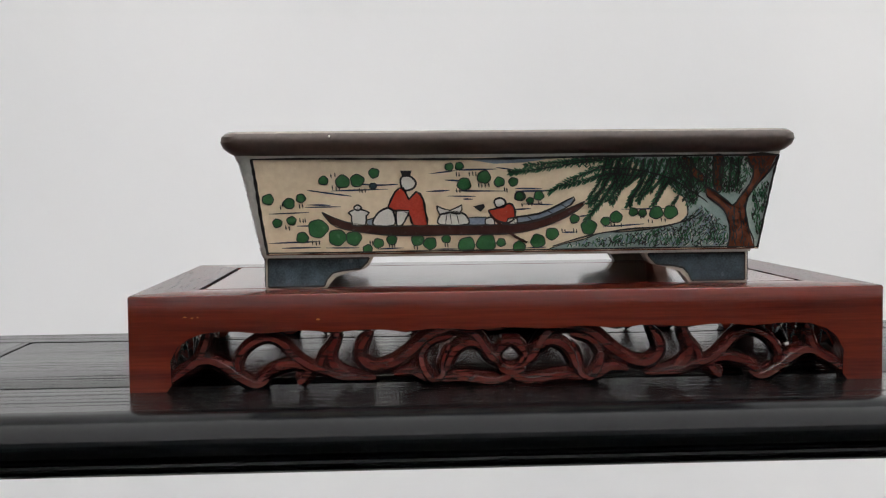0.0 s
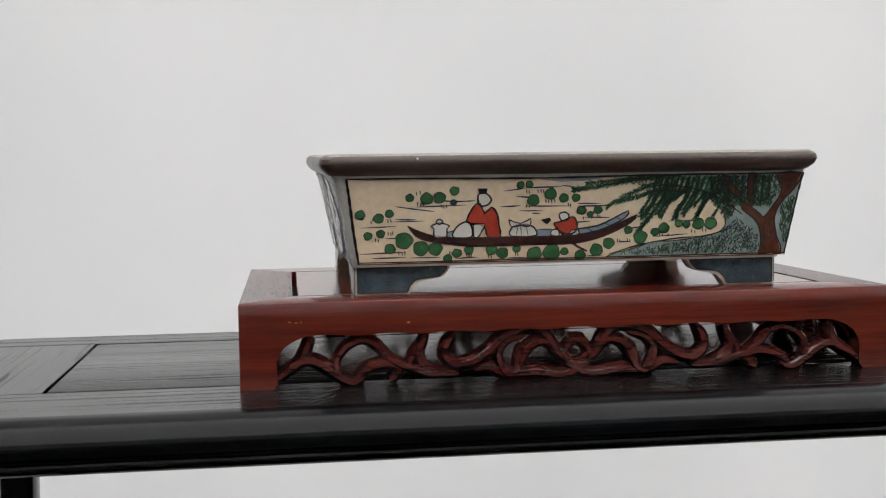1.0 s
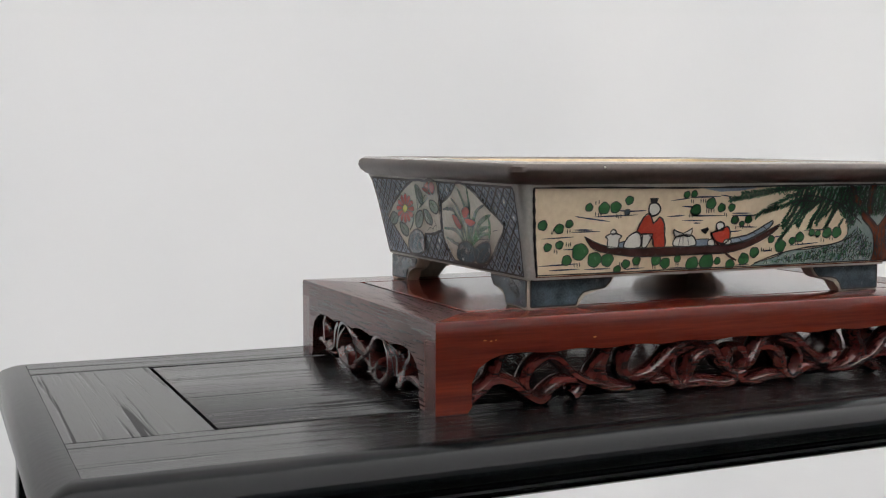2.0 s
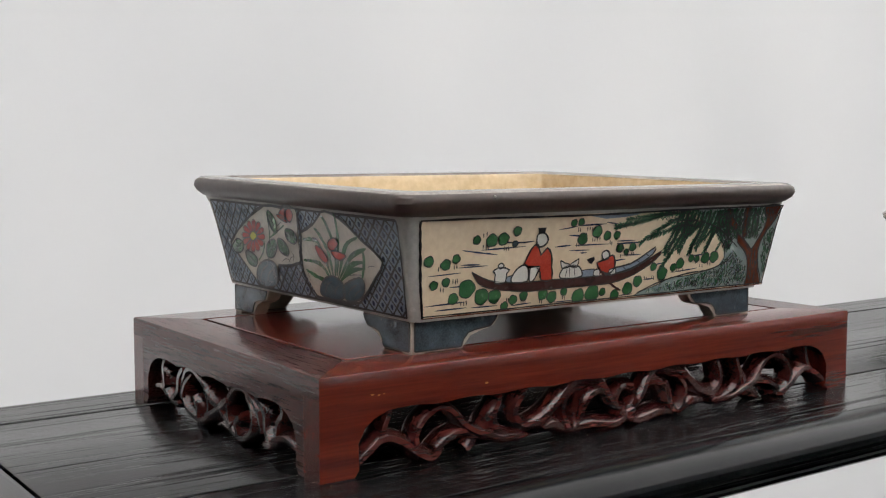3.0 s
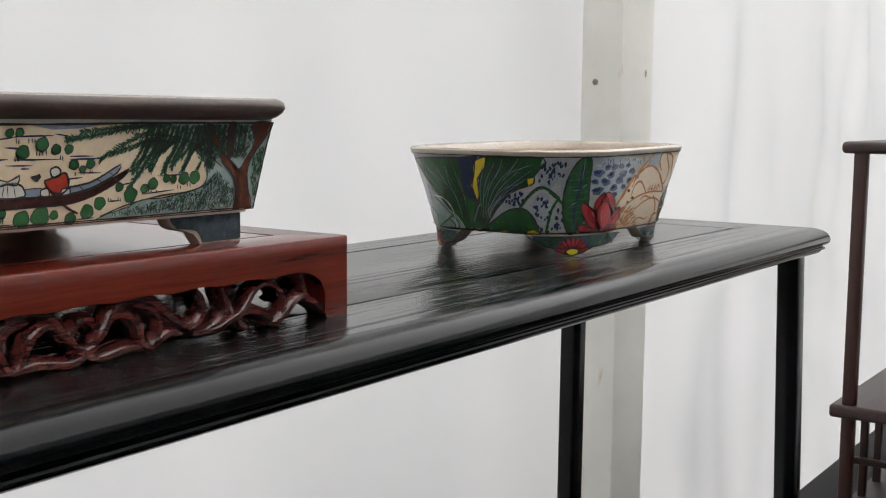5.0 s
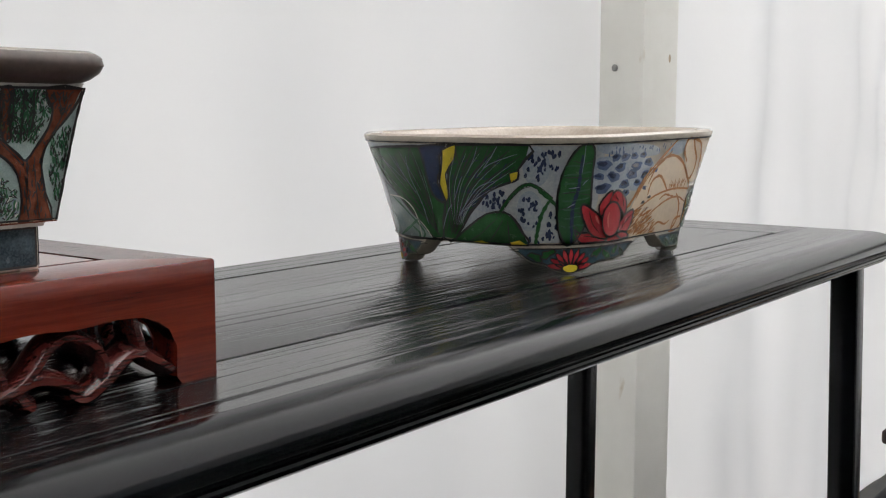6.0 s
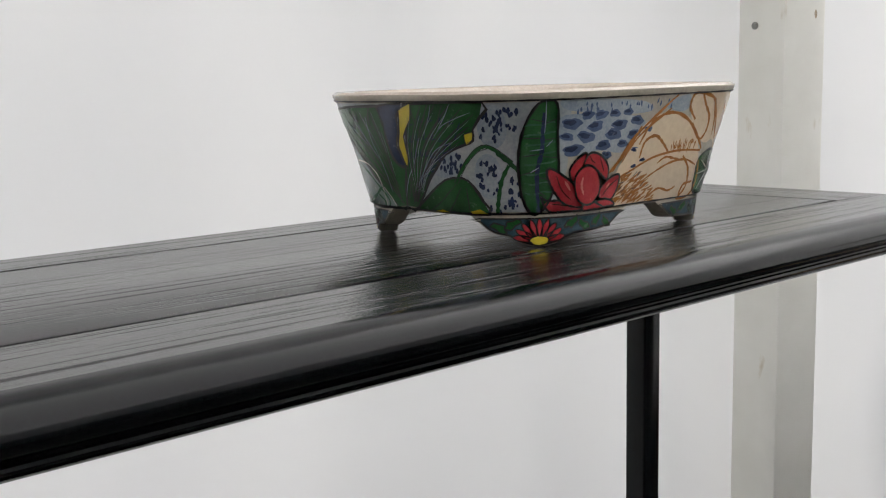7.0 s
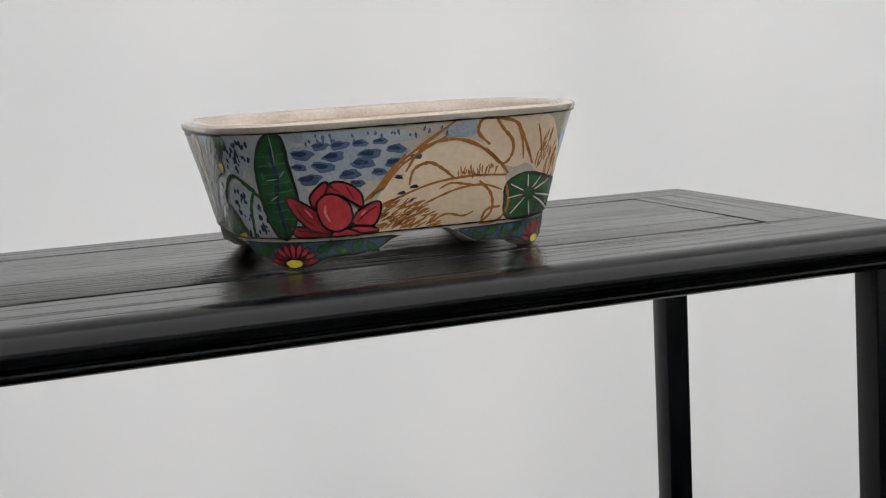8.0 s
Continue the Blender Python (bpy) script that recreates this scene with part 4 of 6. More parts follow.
patch("shore", on_front, pot, M_TEAL, [(12.4, 12.1), (16.5, 13.5), (23.2, 15.0), (29.9, 17.1), (38.3, 17.4), (48.4, 18.6), (55.1, 20.3), (57.4, 22.8), (56.7, 27.0), (53.8, 30.3), (49.5, 33.3), (44.4, 34.8), (42.1, 37.4), (38.7, 39.9), (35.6, 41.6), (85.9, 41.6), (84.6, 33.1), (82.4, 20.5), (81.0, 11.7)], 1, 0, False, "teal wash of the bank")
patch("sky_wash", on_front, pot, M_PALEBLUE, [(-14.7, 41.1), (-5.6, 39.6), (3.4, 39.9), (10.8, 40.8), (0.9, 41.6), (-5.7, 41.5)], 1, 0, False)
strokes("shore_line", on_front, pot, M_INK, [[(12.4, 12.1), (16.5, 13.5), (23.2, 15.0), (29.9, 17.1), (38.3, 17.4), (48.4, 18.6), (55.1, 20.3), (57.4, 22.8), (56.7, 27.0), (53.8, 30.3), (49.5, 33.3), (44.4, 34.8)]], 0.4, 3, 0.7)
patch("tree_trunk", on_front, pot, M_BARK, [(70.9, 11.8), (71.7, 16.3), (70.3, 22.3), (67.6, 25.6), (63.6, 28.4), (63.1, 31.4), (66.5, 29.7), (70.5, 26.6), (72.3, 25.5), (74.3, 28.1), (77.4, 32.5), (78.3, 36.9), (75.9, 41.6), (85.5, 41.6), (83.4, 36.4), (79.9, 32.3), (77.0, 28.1), (76.4, 23.9), (77.8, 18.0), (79.9, 11.7)], 4, 0.3, False, "brown enamel tree trunk")
patch("tree_branch", on_front, pot, M_BARK, [(64.8, 41.6), (68.0, 41.6), (67.1, 36.5), (68.2, 30.7), (66.7, 29.7), (65.3, 33.2)], 4, 0.28, False)
patch("tree_branch", on_front, pot, M_BARK, [(54.4, 41.1), (57.4, 40.7), (59.3, 37.4), (62.0, 35.3), (61.7, 33.2), (58.2, 35.3), (57.2, 37.8)], 4, 0.24, False)
strokes("bark_line", on_front, pot, M_INK, [[(72.3, 25.2), (73.0, 19.7), (72.8, 15.5), (73.8, 12.1)], [(74.3, 26.4), (75.2, 19.7), (76.4, 12.1)], [(82.7, 40.6), (80.2, 33.9), (76.7, 29.0)], [(64.8, 30.3), (69.3, 26.5), (71.5, 24.4)]], 0.3, 6, 0.4)
BANK = [(13.2, 12.3), (24.1, 15.2), (38.3, 17.1), (54.3, 19.4), (58.4, 22.8), (61.7, 25.7), (70.5, 19.7), (71.7, 12.1)]
TRUNK = [(71.3, 12.1), (71.7, 19.7), (68.5, 25.6), (64.0, 29.0), (72.3, 25.2), (77.4, 31.9), (79.3, 40.6), (84.2, 41.4), (79.9, 32.3), (76.5, 26.4), (77.8, 18.0), (79.4, 12.0)]
CROWN = [(54.6, 32.4), (49.8, 41.5), (84.2, 41.4), (83.1, 35.2), (78.4, 36.4), (74.2, 29.0), (63.1, 29.9), (60.0, 25.7), (57.4, 25.7)]
HANG = [(8.4, 39.6), (20.7, 41.6), (55.6, 41.5), (60.0, 25.7), (57.5, 24.0), (49.5, 33.3), (39.4, 34.5), (31.9, 33.3), (23.4, 37.5)]
EDGEBANK = [(78.3, 31.5), (84.0, 34.3), (81.4, 13.7), (78.5, 21.4)]
hatch("bank_grass", on_front, pot, M_LEAF, BANK, 330, 2.2, 0.42, 3, 3, (-1.0, 0.6), "fine green grass strokes")
hatch("bank_grass", on_front, pot, M_PALEBLUE, BANK, 150, 1.6, 0.3, 4, 4, (-1.1, 0.3))
hatch("bank_grass", on_front, pot, M_INK, BANK, 330, 1.5, 0.3, 5, 5, (-1.4, 1.4))
hatch("crown_leaves", on_front, pot, M_LEAF, CROWN, 520, 1.6, 0.5, 3, 6, (-0.7, 0.7), "green leaf strokes round the tree")
hatch("crown_leaves", on_front, pot, M_INK, CROWN, 480, 1.4, 0.34, 5, 7, (-0.9, 0.9))
hatch("crown_leaves", on_front, pot, M_WHITE, CROWN, 110, 1.0, 0.3, 2, 61, (-0.6, 0.6))
hatch("bank_grass", on_front, pot, M_WHITE, BANK, 110, 1.2, 0.25, 2, 62, (-1.2, 0.3))
hatch("bark_strokes", on_front, pot, M_INK, TRUNK, 60, 2.0, 0.36, 7, 63, (-0.6, 0.6))
hatch("crown_leaves", on_front, pot, M_LEAF, EDGEBANK, 90, 1.6, 0.5, 3, 8)
hatch("crown_leaves", on_front, pot, M_INK, EDGEBANK, 70, 1.3, 0.32, 5, 18)
hatch("hanging_leaves", on_front, pot, M_LEAF, HANG, 230, 1.5, 0.45, 3, 9, (-0.9, 0.9))
hatch("hanging_leaves", on_front, pot, M_INK, HANG, 170, 1.3, 0.3, 5, 10, (-0.9, 0.9))
# twigs that end the hanging curtain over the water, and the bank's inner line
for k in range(15):
    u = 28.0 + k * 2.0
    drop = 9.0 + 5.0 * math.sin(k * 1.9) + (3.0 if k % 3 == 0 else 0.0)
    frond([(u + 2.4, 40.8), (u + 0.6, 37.5 - drop * 0.25), (u - 1.8 - 0.12 * drop, 40.0 - drop)], 200 + k, 1.3, 0.46)
for k in range(7):
    u = 57.5 + k * 2.6
    frond([(u, 41.2), (u + 0.3, 37.0), (u + 0.2 * math.sin(k), 31.5 + 1.5 * math.sin(k * 2.2))], 230 + k, 1.2, 0.45)
strokes("shore_line", on_front, pot, M_INK, [[(28.0, 37.5), (37.0, 37.6), (45.0, 36.2), (52.0, 34.0), (57.0, 31.0), (61.5, 28.2), (63.8, 26.5)], [(13.5, 13.0), (25.0, 16.2), (38.0, 18.2), (50.0, 19.0), (59.0, 21.5), (62.0, 24.0)]], 0.5, 6, 0.6)
frond([(33.2, 40.8), (20.8, 39.6), (7.6, 37.6), (-0.6, 36.8)], 40)
frond([(32.5, 39.5), (22.6, 35.9), (12.0, 30.5)], 41)
frond([(35.0, 39.1), (32.0, 31.7), (28.0, 25.9), (24.3, 21.3)], 42)
frond([(31.8, 36.6), (29.4, 31.7), (25.0, 26.3)], 43)
frond([(37.4, 39.9), (35.2, 33.3), (31.3, 27.5)], 44)
frond([(42.4, 40.7), (41.5, 33.3), (38.8, 28.3), (38.0, 25.8)], 45)
frond([(45.8, 39.9), (45.3, 33.3), (40.9, 27.1)], 46)
frond([(49.4, 35.3), (48.3, 30.8), (45.8, 25.6)], 47)
frond([(50.7, 41.1), (51.4, 36.6), (53.8, 32.0)], 48)
frond([(54.1, 40.7), (55.7, 35.7), (58.4, 31.6)], 49)
frond([(39.0, 41.4), (27.4, 40.9), (16.7, 40.0), (4.3, 38.8)], 50)
frond([(34.8, 41.6), (33.8, 36.6), (33.6, 31.7)], 51)
frond([(42.7, 35.4), (37.7, 35.4), (32.6, 36.2), (26.0, 34.6), (16.9, 32.2)], 52)

# lattice and flower fans on the short walls



def short_wall(surf):
    """Lattice ground with two fan panels of flowers; the same on either end."""
    edge = 59.0
    patch("lattice_ground", surf, pot, M_LATTICE, [(-57, 11.2), (57, 11.2), (61, 41.8), (-61, 41.8)], 0, 0, False, "blue-grey lattice ground")
    lines = []
    step = 5.0
    for k in range(-22, 23):
        for lean in (1, -1):
            a = []
            for q in range(31):
                v = 11.3 + q * 30.4 / 30
                u = k * step + lean * (v - 26.5)
                if abs(u) < 57 + (v - 11.2) * 0.131 - 0.4:
                    a.append((u, v))
            if len(a) > 2:
                lines.append([a[0], a[len(a) // 2], a[-1]])
    strokes("lattice_line", surf, pot, M_INK, lines, 0.72, 3, 0.95)
    strokes("lattice_border", surf, pot, M_INK, [[(-57, 11.4), (0, 11.4), (57, 11.4)], [(-60.8, 41.6), (0, 41.6), (60.8, 41.6)], [(-57, 11.3), (-59, 26.5), (-60.9, 41.7)], [(57, 11.3), (59, 26.5), (60.9, 41.7)]], 0.8, 4, 0.95)
    bm = bmesh.new()
    for k in range(-28, 29):
        for j in range(-7, 8):
            u, v = k * step / 2, 26.5 + j * step / 2
            if (k + j) % 2 and abs(u) < 56 + (v - 11.2) * 0.131 and 12.4 < v < 40.7:
                fill(bm, oval(u, v, 0.72, 0.95, 8, 0.1))
    lay(bm, surf, 3)
    tagged(part("lattice_dots", bm, M_NAVY, pot), kind="stuff")

    patch("fan_panel", surf, pot, M_IVORY, [(51.6, 26.1), (43.2, 31.5), (32.3, 36.8), (18.8, 41.6), (6.4, 41.6), (-3.2, 41.6), (1.1, 23.1), (16.9, 20.9), (19.5, 14.9), (32.2, 11.7), (39.6, 16.3)], 5, 0.5, False)
    patch("fan_panel", surf, pot, M_IVORY, [(-3.1, 33.9), (-12.7, 37.4), (-19.3, 41.6), (-25.3, 41.6), (-33.1, 38.3), (-40.0, 33.8), (-49.6, 28.3), (-44.0, 22.4), (-32.6, 13.3), (-20.7, 12.4), (-6.4, 12.4), (0.2, 20.7)], 5, 0.5, False)
    patch("red_petal", surf, pot, M_RED, [(29.1, 30.7), (23.7, 31.3), (23.0, 30.3), (24.7, 29.2), (29.7, 29.5)], 7, 0.16, False)
    patch("red_petal", surf, pot, M_RED, [(29.4, 29.8), (25.2, 28.6), (25.5, 27.2), (27.5, 26.7), (30.7, 28.8)], 7, 0.16, False)
    patch("red_petal", surf, pot, M_RED, [(30.3, 29.0), (28.4, 26.3), (29.7, 24.9), (31.6, 25.1), (32.1, 28.4)], 7, 0.16, False)
    patch("red_petal", surf, pot, M_RED, [(31.6, 28.5), (32.6, 24.9), (34.5, 24.0), (35.7, 24.8), (33.3, 28.4)], 7, 0.16, False)
    patch("red_petal", surf, pot, M_RED, [(32.9, 28.4), (36.5, 25.0), (38.6, 24.6), (38.8, 25.9), (34.1, 28.9)], 7, 0.16, False)
    patch("red_petal", surf, pot, M_RED, [(33.9, 28.7), (39.2, 26.4), (40.9, 26.8), (40.0, 28.2), (34.3, 29.7)], 7, 0.16, False)
    patch("red_petal", surf, pot, M_RED, [(34.3, 29.4), (39.9, 28.8), (40.6, 29.9), (38.9, 30.9), (33.7, 30.6)], 7, 0.16, False)
    patch("red_petal", surf, pot, M_RED, [(34.0, 30.3), (38.3, 31.6), (38.0, 32.9), (35.9, 33.4), (32.7, 31.3)], 7, 0.16, False)
    patch("red_petal", surf, pot, M_RED, [(33.1, 31.1), (35.0, 33.9), (33.5, 35.2), (31.7, 35.0), (31.3, 31.7)], 7, 0.16, False)
    patch("red_petal", surf, pot, M_RED, [(31.8, 31.7), (30.7, 35.2), (28.7, 36.1), (27.7, 35.2), (30.1, 31.7)], 7, 0.16, False)
    patch("red_petal", surf, pot, M_RED, [(30.5, 31.8), (26.8, 35.1), (24.8, 35.3), (24.8, 34.1), (29.3, 31.2)], 7, 0.16, False)
    patch("red_petal", surf, pot, M_RED, [(29.5, 31.4), (24.3, 33.6), (22.8, 33.2), (23.7, 31.9), (29.1, 30.4)], 7, 0.16, False)
    patch("flower_heart", surf, pot, M_YELLOW, [(34.2, 29.8), (31.2, 31.8), (29.0, 30.3), (32.3, 28.3)], 9, 0.15, True)
    patch("red_petal", surf, pot, M_RED, [(9.3, 39.5), (4.4, 41.6), (4.5, 39.4), (6.8, 37.4)], 7, 0.2, True)
    patch("red_petal", surf, pot, M_RED, [(5.2, 39.8), (0.6, 41.6), (-0.2, 39.3), (3.0, 36.8)], 7, 0.2, True)
    patch("red_petal", surf, pot, M_RED, [(11.2, 38.9), (7.1, 38.8), (4.7, 36.6), (9.2, 37.5)], 7, 0.2, True)
    patch("green_leaf", surf, pot, M_GREEN, [(17.4, 39.8), (14.4, 39.1), (12.5, 36.0), (14.6, 32.3), (17.6, 34.6)], 7, 0.25, True)
    patch("green_leaf", surf, pot, M_GREEN, [(49.9, 25.4), (44.9, 28.1), (40.6, 26.8), (43.5, 23.5), (48.9, 23.0)], 7, 0.25, True)
    patch("green_leaf", surf, pot, M_GREEN, [(40.3, 23.8), (35.8, 23.8), (32.1, 21.7), (34.7, 18.8), (39.8, 19.9)], 7, 0.25, True)
    patch("green_leaf", surf, pot, M_GREEN, [(22.3, 28.0), (16.6, 30.0), (15.5, 27.3), (19.5, 23.5), (24.0, 23.5)], 7, 0.25, True)
    patch("green_leaf", surf, pot, M_GREEN, [(7.1, 34.1), (2.4, 34.1), (0.3, 31.5), (3.0, 29.4), (7.4, 30.8)], 7, 0.25, True)
    patch("green_leaf", surf, pot, M_GREEN, [(14.1, 30.2), (10.0, 30.1), (7.3, 27.1), (9.1, 24.8), (13.7, 26.0)], 7, 0.25, True)
    strokes("flower_stem", surf, pot, M_GREEN, [[(27.1, 17.9), (22.7, 24.2), (19.3, 32.1), (18.3, 39.8)], [(19.9, 30.2), (14.2, 32.6), (7.5, 35.5)], [(31.3, 21.3), (26.8, 24.7), (23.8, 28.9)]], 0.7, 6, 0.4)
    patch("painted_rock", surf, pot, M_ROCKBLUE, [(35.0, 15.0), (31.9, 19.3), (25.0, 22.0), (19.0, 21.2), (18.6, 17.8), (21.7, 13.1), (32.3, 12.1)], 8, 0.3, True)
    patch("painted_rock", surf, pot, M_ROCKBLUE, [(-9.1, 13.6), (-12.6, 18.7), (-19.0, 20.5), (-24.4, 18.7), (-24.0, 14.2), (-17.8, 12.5)], 8, 0.3, True)
    patch("painted_rock", surf, pot, M_ROCKBLUE, [(-24.1, 17.3), (-29.8, 20.3), (-36.3, 21.5), (-37.0, 18.5), (-33.3, 14.5), (-25.2, 13.2)], 8, 0.3, True)
    strokes("blade_leaf", surf, pot, M_GREEN, [[(-18.0, 19.3), (-13.5, 30.5), (-9.4, 31.9), (-3.4, 31.4)], [(-17.2, 19.2), (-11.8, 24.0), (-1.4, 24.3)], [(-18.8, 19.4), (-18.7, 27.5), (-14.6, 34.2), (-12.1, 35.8)], [(-20.0, 20.4), (-22.9, 29.7), (-20.3, 38.3), (-18.1, 40.3)], [(-21.2, 20.6), (-25.8, 32.6), (-27.0, 41.6)]], 1.5, 6, 0.25)
    strokes("blade_leaf", surf, pot, M_GREEN, [[(-21.8, 19.8), (-29.7, 31.2), (-37.5, 34.6)], [(-22.5, 19.8), (-31.7, 27.9), (-41.5, 31.5)], [(-23.0, 19.0), (-31.0, 25.2), (-39.7, 27.1)], [(-22.3, 18.9), (-30.5, 23.4), (-39.2, 24.9)], [(-16.2, 18.2), (-9.0, 19.2), (-1.8, 21.1)]], 1.5, 6, 0.25)
    strokes("blade_leaf", surf, pot, M_GREEN, [[(-39.4, 31.3), (-39.0, 27.0), (-36.3, 21.5)]], 1.5, 6, 0.25)
    patch("red_petal", surf, pot, M_RED, [(-11.1, 29.8), (-14.7, 29.3), (-17.5, 26.0), (-15.7, 24.6), (-12.4, 26.4)], 8, 0.22, True)
    patch("red_petal", surf, pot, M_RED, [(-19.9, 32.0), (-23.9, 33.5), (-25.6, 31.7), (-22.0, 29.1), (-19.6, 29.8)], 8, 0.22, True)
    patch("red_petal", surf, pot, M_RED, [(-20.8, 29.0), (-25.6, 29.1), (-29.2, 28.1), (-25.6, 26.4), (-22.2, 26.9)], 8, 0.22, True)
    strokes("leaf_vein", surf, pot, M_INK, [[(16.7, 38.8), (15.6, 36.0), (14.6, 33.3)], [(48.6, 23.7), (45.4, 25.4), (42.0, 27.0)], [(39.0, 22.9), (36.9, 21.7), (34.5, 20.0)], [(22.8, 24.3), (19.7, 26.6), (16.7, 28.8)], [(6.1, 33.5), (4.0, 32.0), (2.2, 30.3)]], 0.3, 8, 0.4)
    strokes("leaf_vein", surf, pot, M_INK, [[(12.8, 29.5), (11.1, 27.6), (9.4, 25.7)]], 0.3, 8, 0.4)
    strokes("rock_line", surf, pot, M_INK, [[(32.6, 14.3), (29.1, 18.1), (24.7, 20.3)], [(27.4, 13.9), (24.8, 17.2), (21.3, 19.0)], [(-12.2, 14.0), (-14.5, 17.1), (-18.2, 18.8)], [(-18.1, 13.9), (-19.9, 16.4), (-22.0, 17.8)], [(-26.4, 15.0), (-29.1, 17.5), (-33.0, 19.2)]], 0.45, 10, 0.4)
    strokes("rock_line", surf, pot, M_INK, [[(-29.8, 14.7), (-32.4, 16.6), (-35.1, 17.8)]], 0.45, 10, 0.4)
    strokes("grass_sprig", surf, pot, M_INK, [[(14.4, 36.8), (15.4, 38.6), (16.1, 40.1)], [(12.7, 34.6), (9.6, 36.2), (8.4, 36.1)], [(6.1, 26.8), (4.7, 25.0), (5.9, 23.2)], [(14.0, 22.2), (11.1, 23.6), (8.4, 23.5)], [(9.0, 22.5), (6.8, 24.4), (4.3, 24.9)]], 0.3, 8, 0.4)
    strokes("grass_sprig", surf, pot, M_INK, [[(-4.0, 17.6), (-3.2, 19.4), (-3.0, 21.2)], [(-26.4, 21.2), (-31.6, 22.2), (-36.6, 22.6)], [(-40.7, 25.5), (-42.9, 26.1), (-44.9, 26.1)]], 0.3, 8, 0.4)
    strokes("panel_line", surf, pot, M_INK, [[(-3.5, 41.6), (-0.7, 31.1), (0.7, 20.8), (-4.0, 12.1)]], 0.5, 8, 0.8)


short_wall(on_left)
short_wall(on_right)

# lotus pond round the bowl
patch("big_leaf", on_bowl, bowl, M_GREEN, [(-70.7, 50.1), (-35.4, 51.9), (-34.5, 46.6), (-34.8, 38.2), (-34.1, 31.5), (-28.7, 29.0), (-27.6, 29.3), (-32.7, 13.7), (-39.5, 13.1), (-46.1, 21.2), (-55.3, 31.6), (-62.4, 39.8)], 2, 0.4, False)
patch("big_leaf", on_bowl, bowl, M_GREEN, [(-22.6, 52.6), (10.9, 53.2), (9.8, 47.7), (7.1, 43.5), (7.1, 39.5), (3.7, 38.0), (-5.5, 34.5), (-10.5, 29.1), (-15.1, 24.5), (-25.0, 13.4), (-32.7, 13.7), (-27.6, 29.3), (-25.4, 32.2), (-23.7, 44.8)], 2, 0.4, False)
patch("navy_fold", on_bowl, bowl, M_NAVY, [(-35.0, 51.9), (-23.4, 52.7), (-26.8, 47.9), (-27.5, 42.1), (-30.1, 36.9), (-27.6, 29.0), (-31.9, 29.6), (-34.1, 33.2), (-34.8, 39.9), (-34.4, 45.0)], 3, 0.35, False)
patch("yellow_fold", on_bowl, bowl, M_YELLOW, [(-25.1, 50.5), (-19.5, 52.8), (-20.7, 46.6), (-25.4, 40.5), (-25.2, 33.0), (-27.1, 29.1), (-29.1, 36.5), (-27.0, 42.1)], 4, 0.25, False)
patch("yellow_fold", on_bowl, bowl, M_YELLOW, [(3.4, 41.8), (6.9, 42.7), (6.7, 39.8), (4.2, 38.1)], 4, 0.15, False)
strokes("leaf_vein", on_bowl, bowl, M_INK, [[(-17.5, 42.3), (-14.4, 47.9), (-11.6, 53.2)], [(-31.3, 14.2), (-24.0, 28.1), (-17.7, 41.1), (-13.5, 48.7)], [(-28.1, 14.0), (-16.6, 32.0), (-10.2, 42.4), (-5.9, 52.4)], [(-26.1, 14.2), (-13.8, 27.1), (-6.4, 34.4), (6.2, 39.4)], [(-38.6, 51.7), (-41.0, 45.4), (-39.3, 37.1), (-37.7, 28.7), (-33.0, 17.1)], [(-46.4, 49.3), (-48.4, 40.7), (-44.2, 29.1), (-36.1, 15.1)]], 0.45, 4, 0.4)
strokes("leaf_vein", on_bowl, bowl, M_INK, [[(-20.0, 52.7), (-18.9, 46.8), (-17.5, 42.7)]], 0.45, 4, 0.4)
strokes("pale_vein", on_bowl, bowl, M_PALEBLUE, [[(-8.4, 43.3), (-5.0, 48.4), (-2.7, 52.6)], [(-22.1, 22.2), (-16.9, 28.6), (-10.3, 35.8), (-1.9, 38.9)], [(-40.1, 18.3), (-40.6, 26.8), (-42.9, 38.5), (-41.7, 47.9)], [(-31.7, 17.2), (-27.5, 24.4), (-24.5, 28.0)]], 0.35, 5, 0.4)
strokes("pale_vein", on_bowl, bowl, M_PALEBLUE, [[(-11.2, 39.9), (-6.6, 44.7), (-1.5, 47.0), (6.2, 49.6)], [(-15.3, 41.2), (-12.3, 47.2), (-10.8, 52.1)], [(-23.3, 28.9), (-20.3, 35.1), (-17.7, 40.2)], [(-57.3, 45.7), (-51.2, 41.8), (-45.9, 36.6)], [(-48.5, 47.5), (-46.0, 39.2), (-42.2, 31.8)]], 0.3, 5, 0.4)
FAN = [(-20.5, 50.5), (-15.0, 52.0), (-9.0, 52.4), (-3.0, 52.2), (3.0, 51.4), (7.6, 49.0), (5.6, 44.5), (2.0, 39.5), (-5.0, 35.4), (-11.0, 30.0)]
for n, (u, v) in enumerate(FAN):
    mid = ((u - 27.0) / 2 - 2.0, (v + 15.5) / 2 + 1.6)
    strokes("leaf_vein", on_bowl, bowl, M_INK, [[(-27.0 + n * 0.3, 15.5), mid, (u, v)]], 0.62, 4, 0.35)
    strokes("pale_vein", on_bowl, bowl, M_WASH, [[(-24.5 + n * 0.6, 19.5), (mid[0] + 1.2, mid[1] + 0.2), (u * 0.85 + mid[0] * 0.15 + 1.0, v * 0.85 + mid[1] * 0.15)]], 0.18, 6, 0.3)
    for f in (0.45, 0.62, 0.8):
        a, b = -27.0 + (u + 27.0) * f, 15.5 + (v - 15.5) * f + 1.2
        strokes("side_vein", on_bowl, bowl, M_NAVY, [[(a, b), (a + 1.3, b + 2.6)], [(a, b), (a + 2.4, b + 0.6)]], 0.42, 5, 0.3)
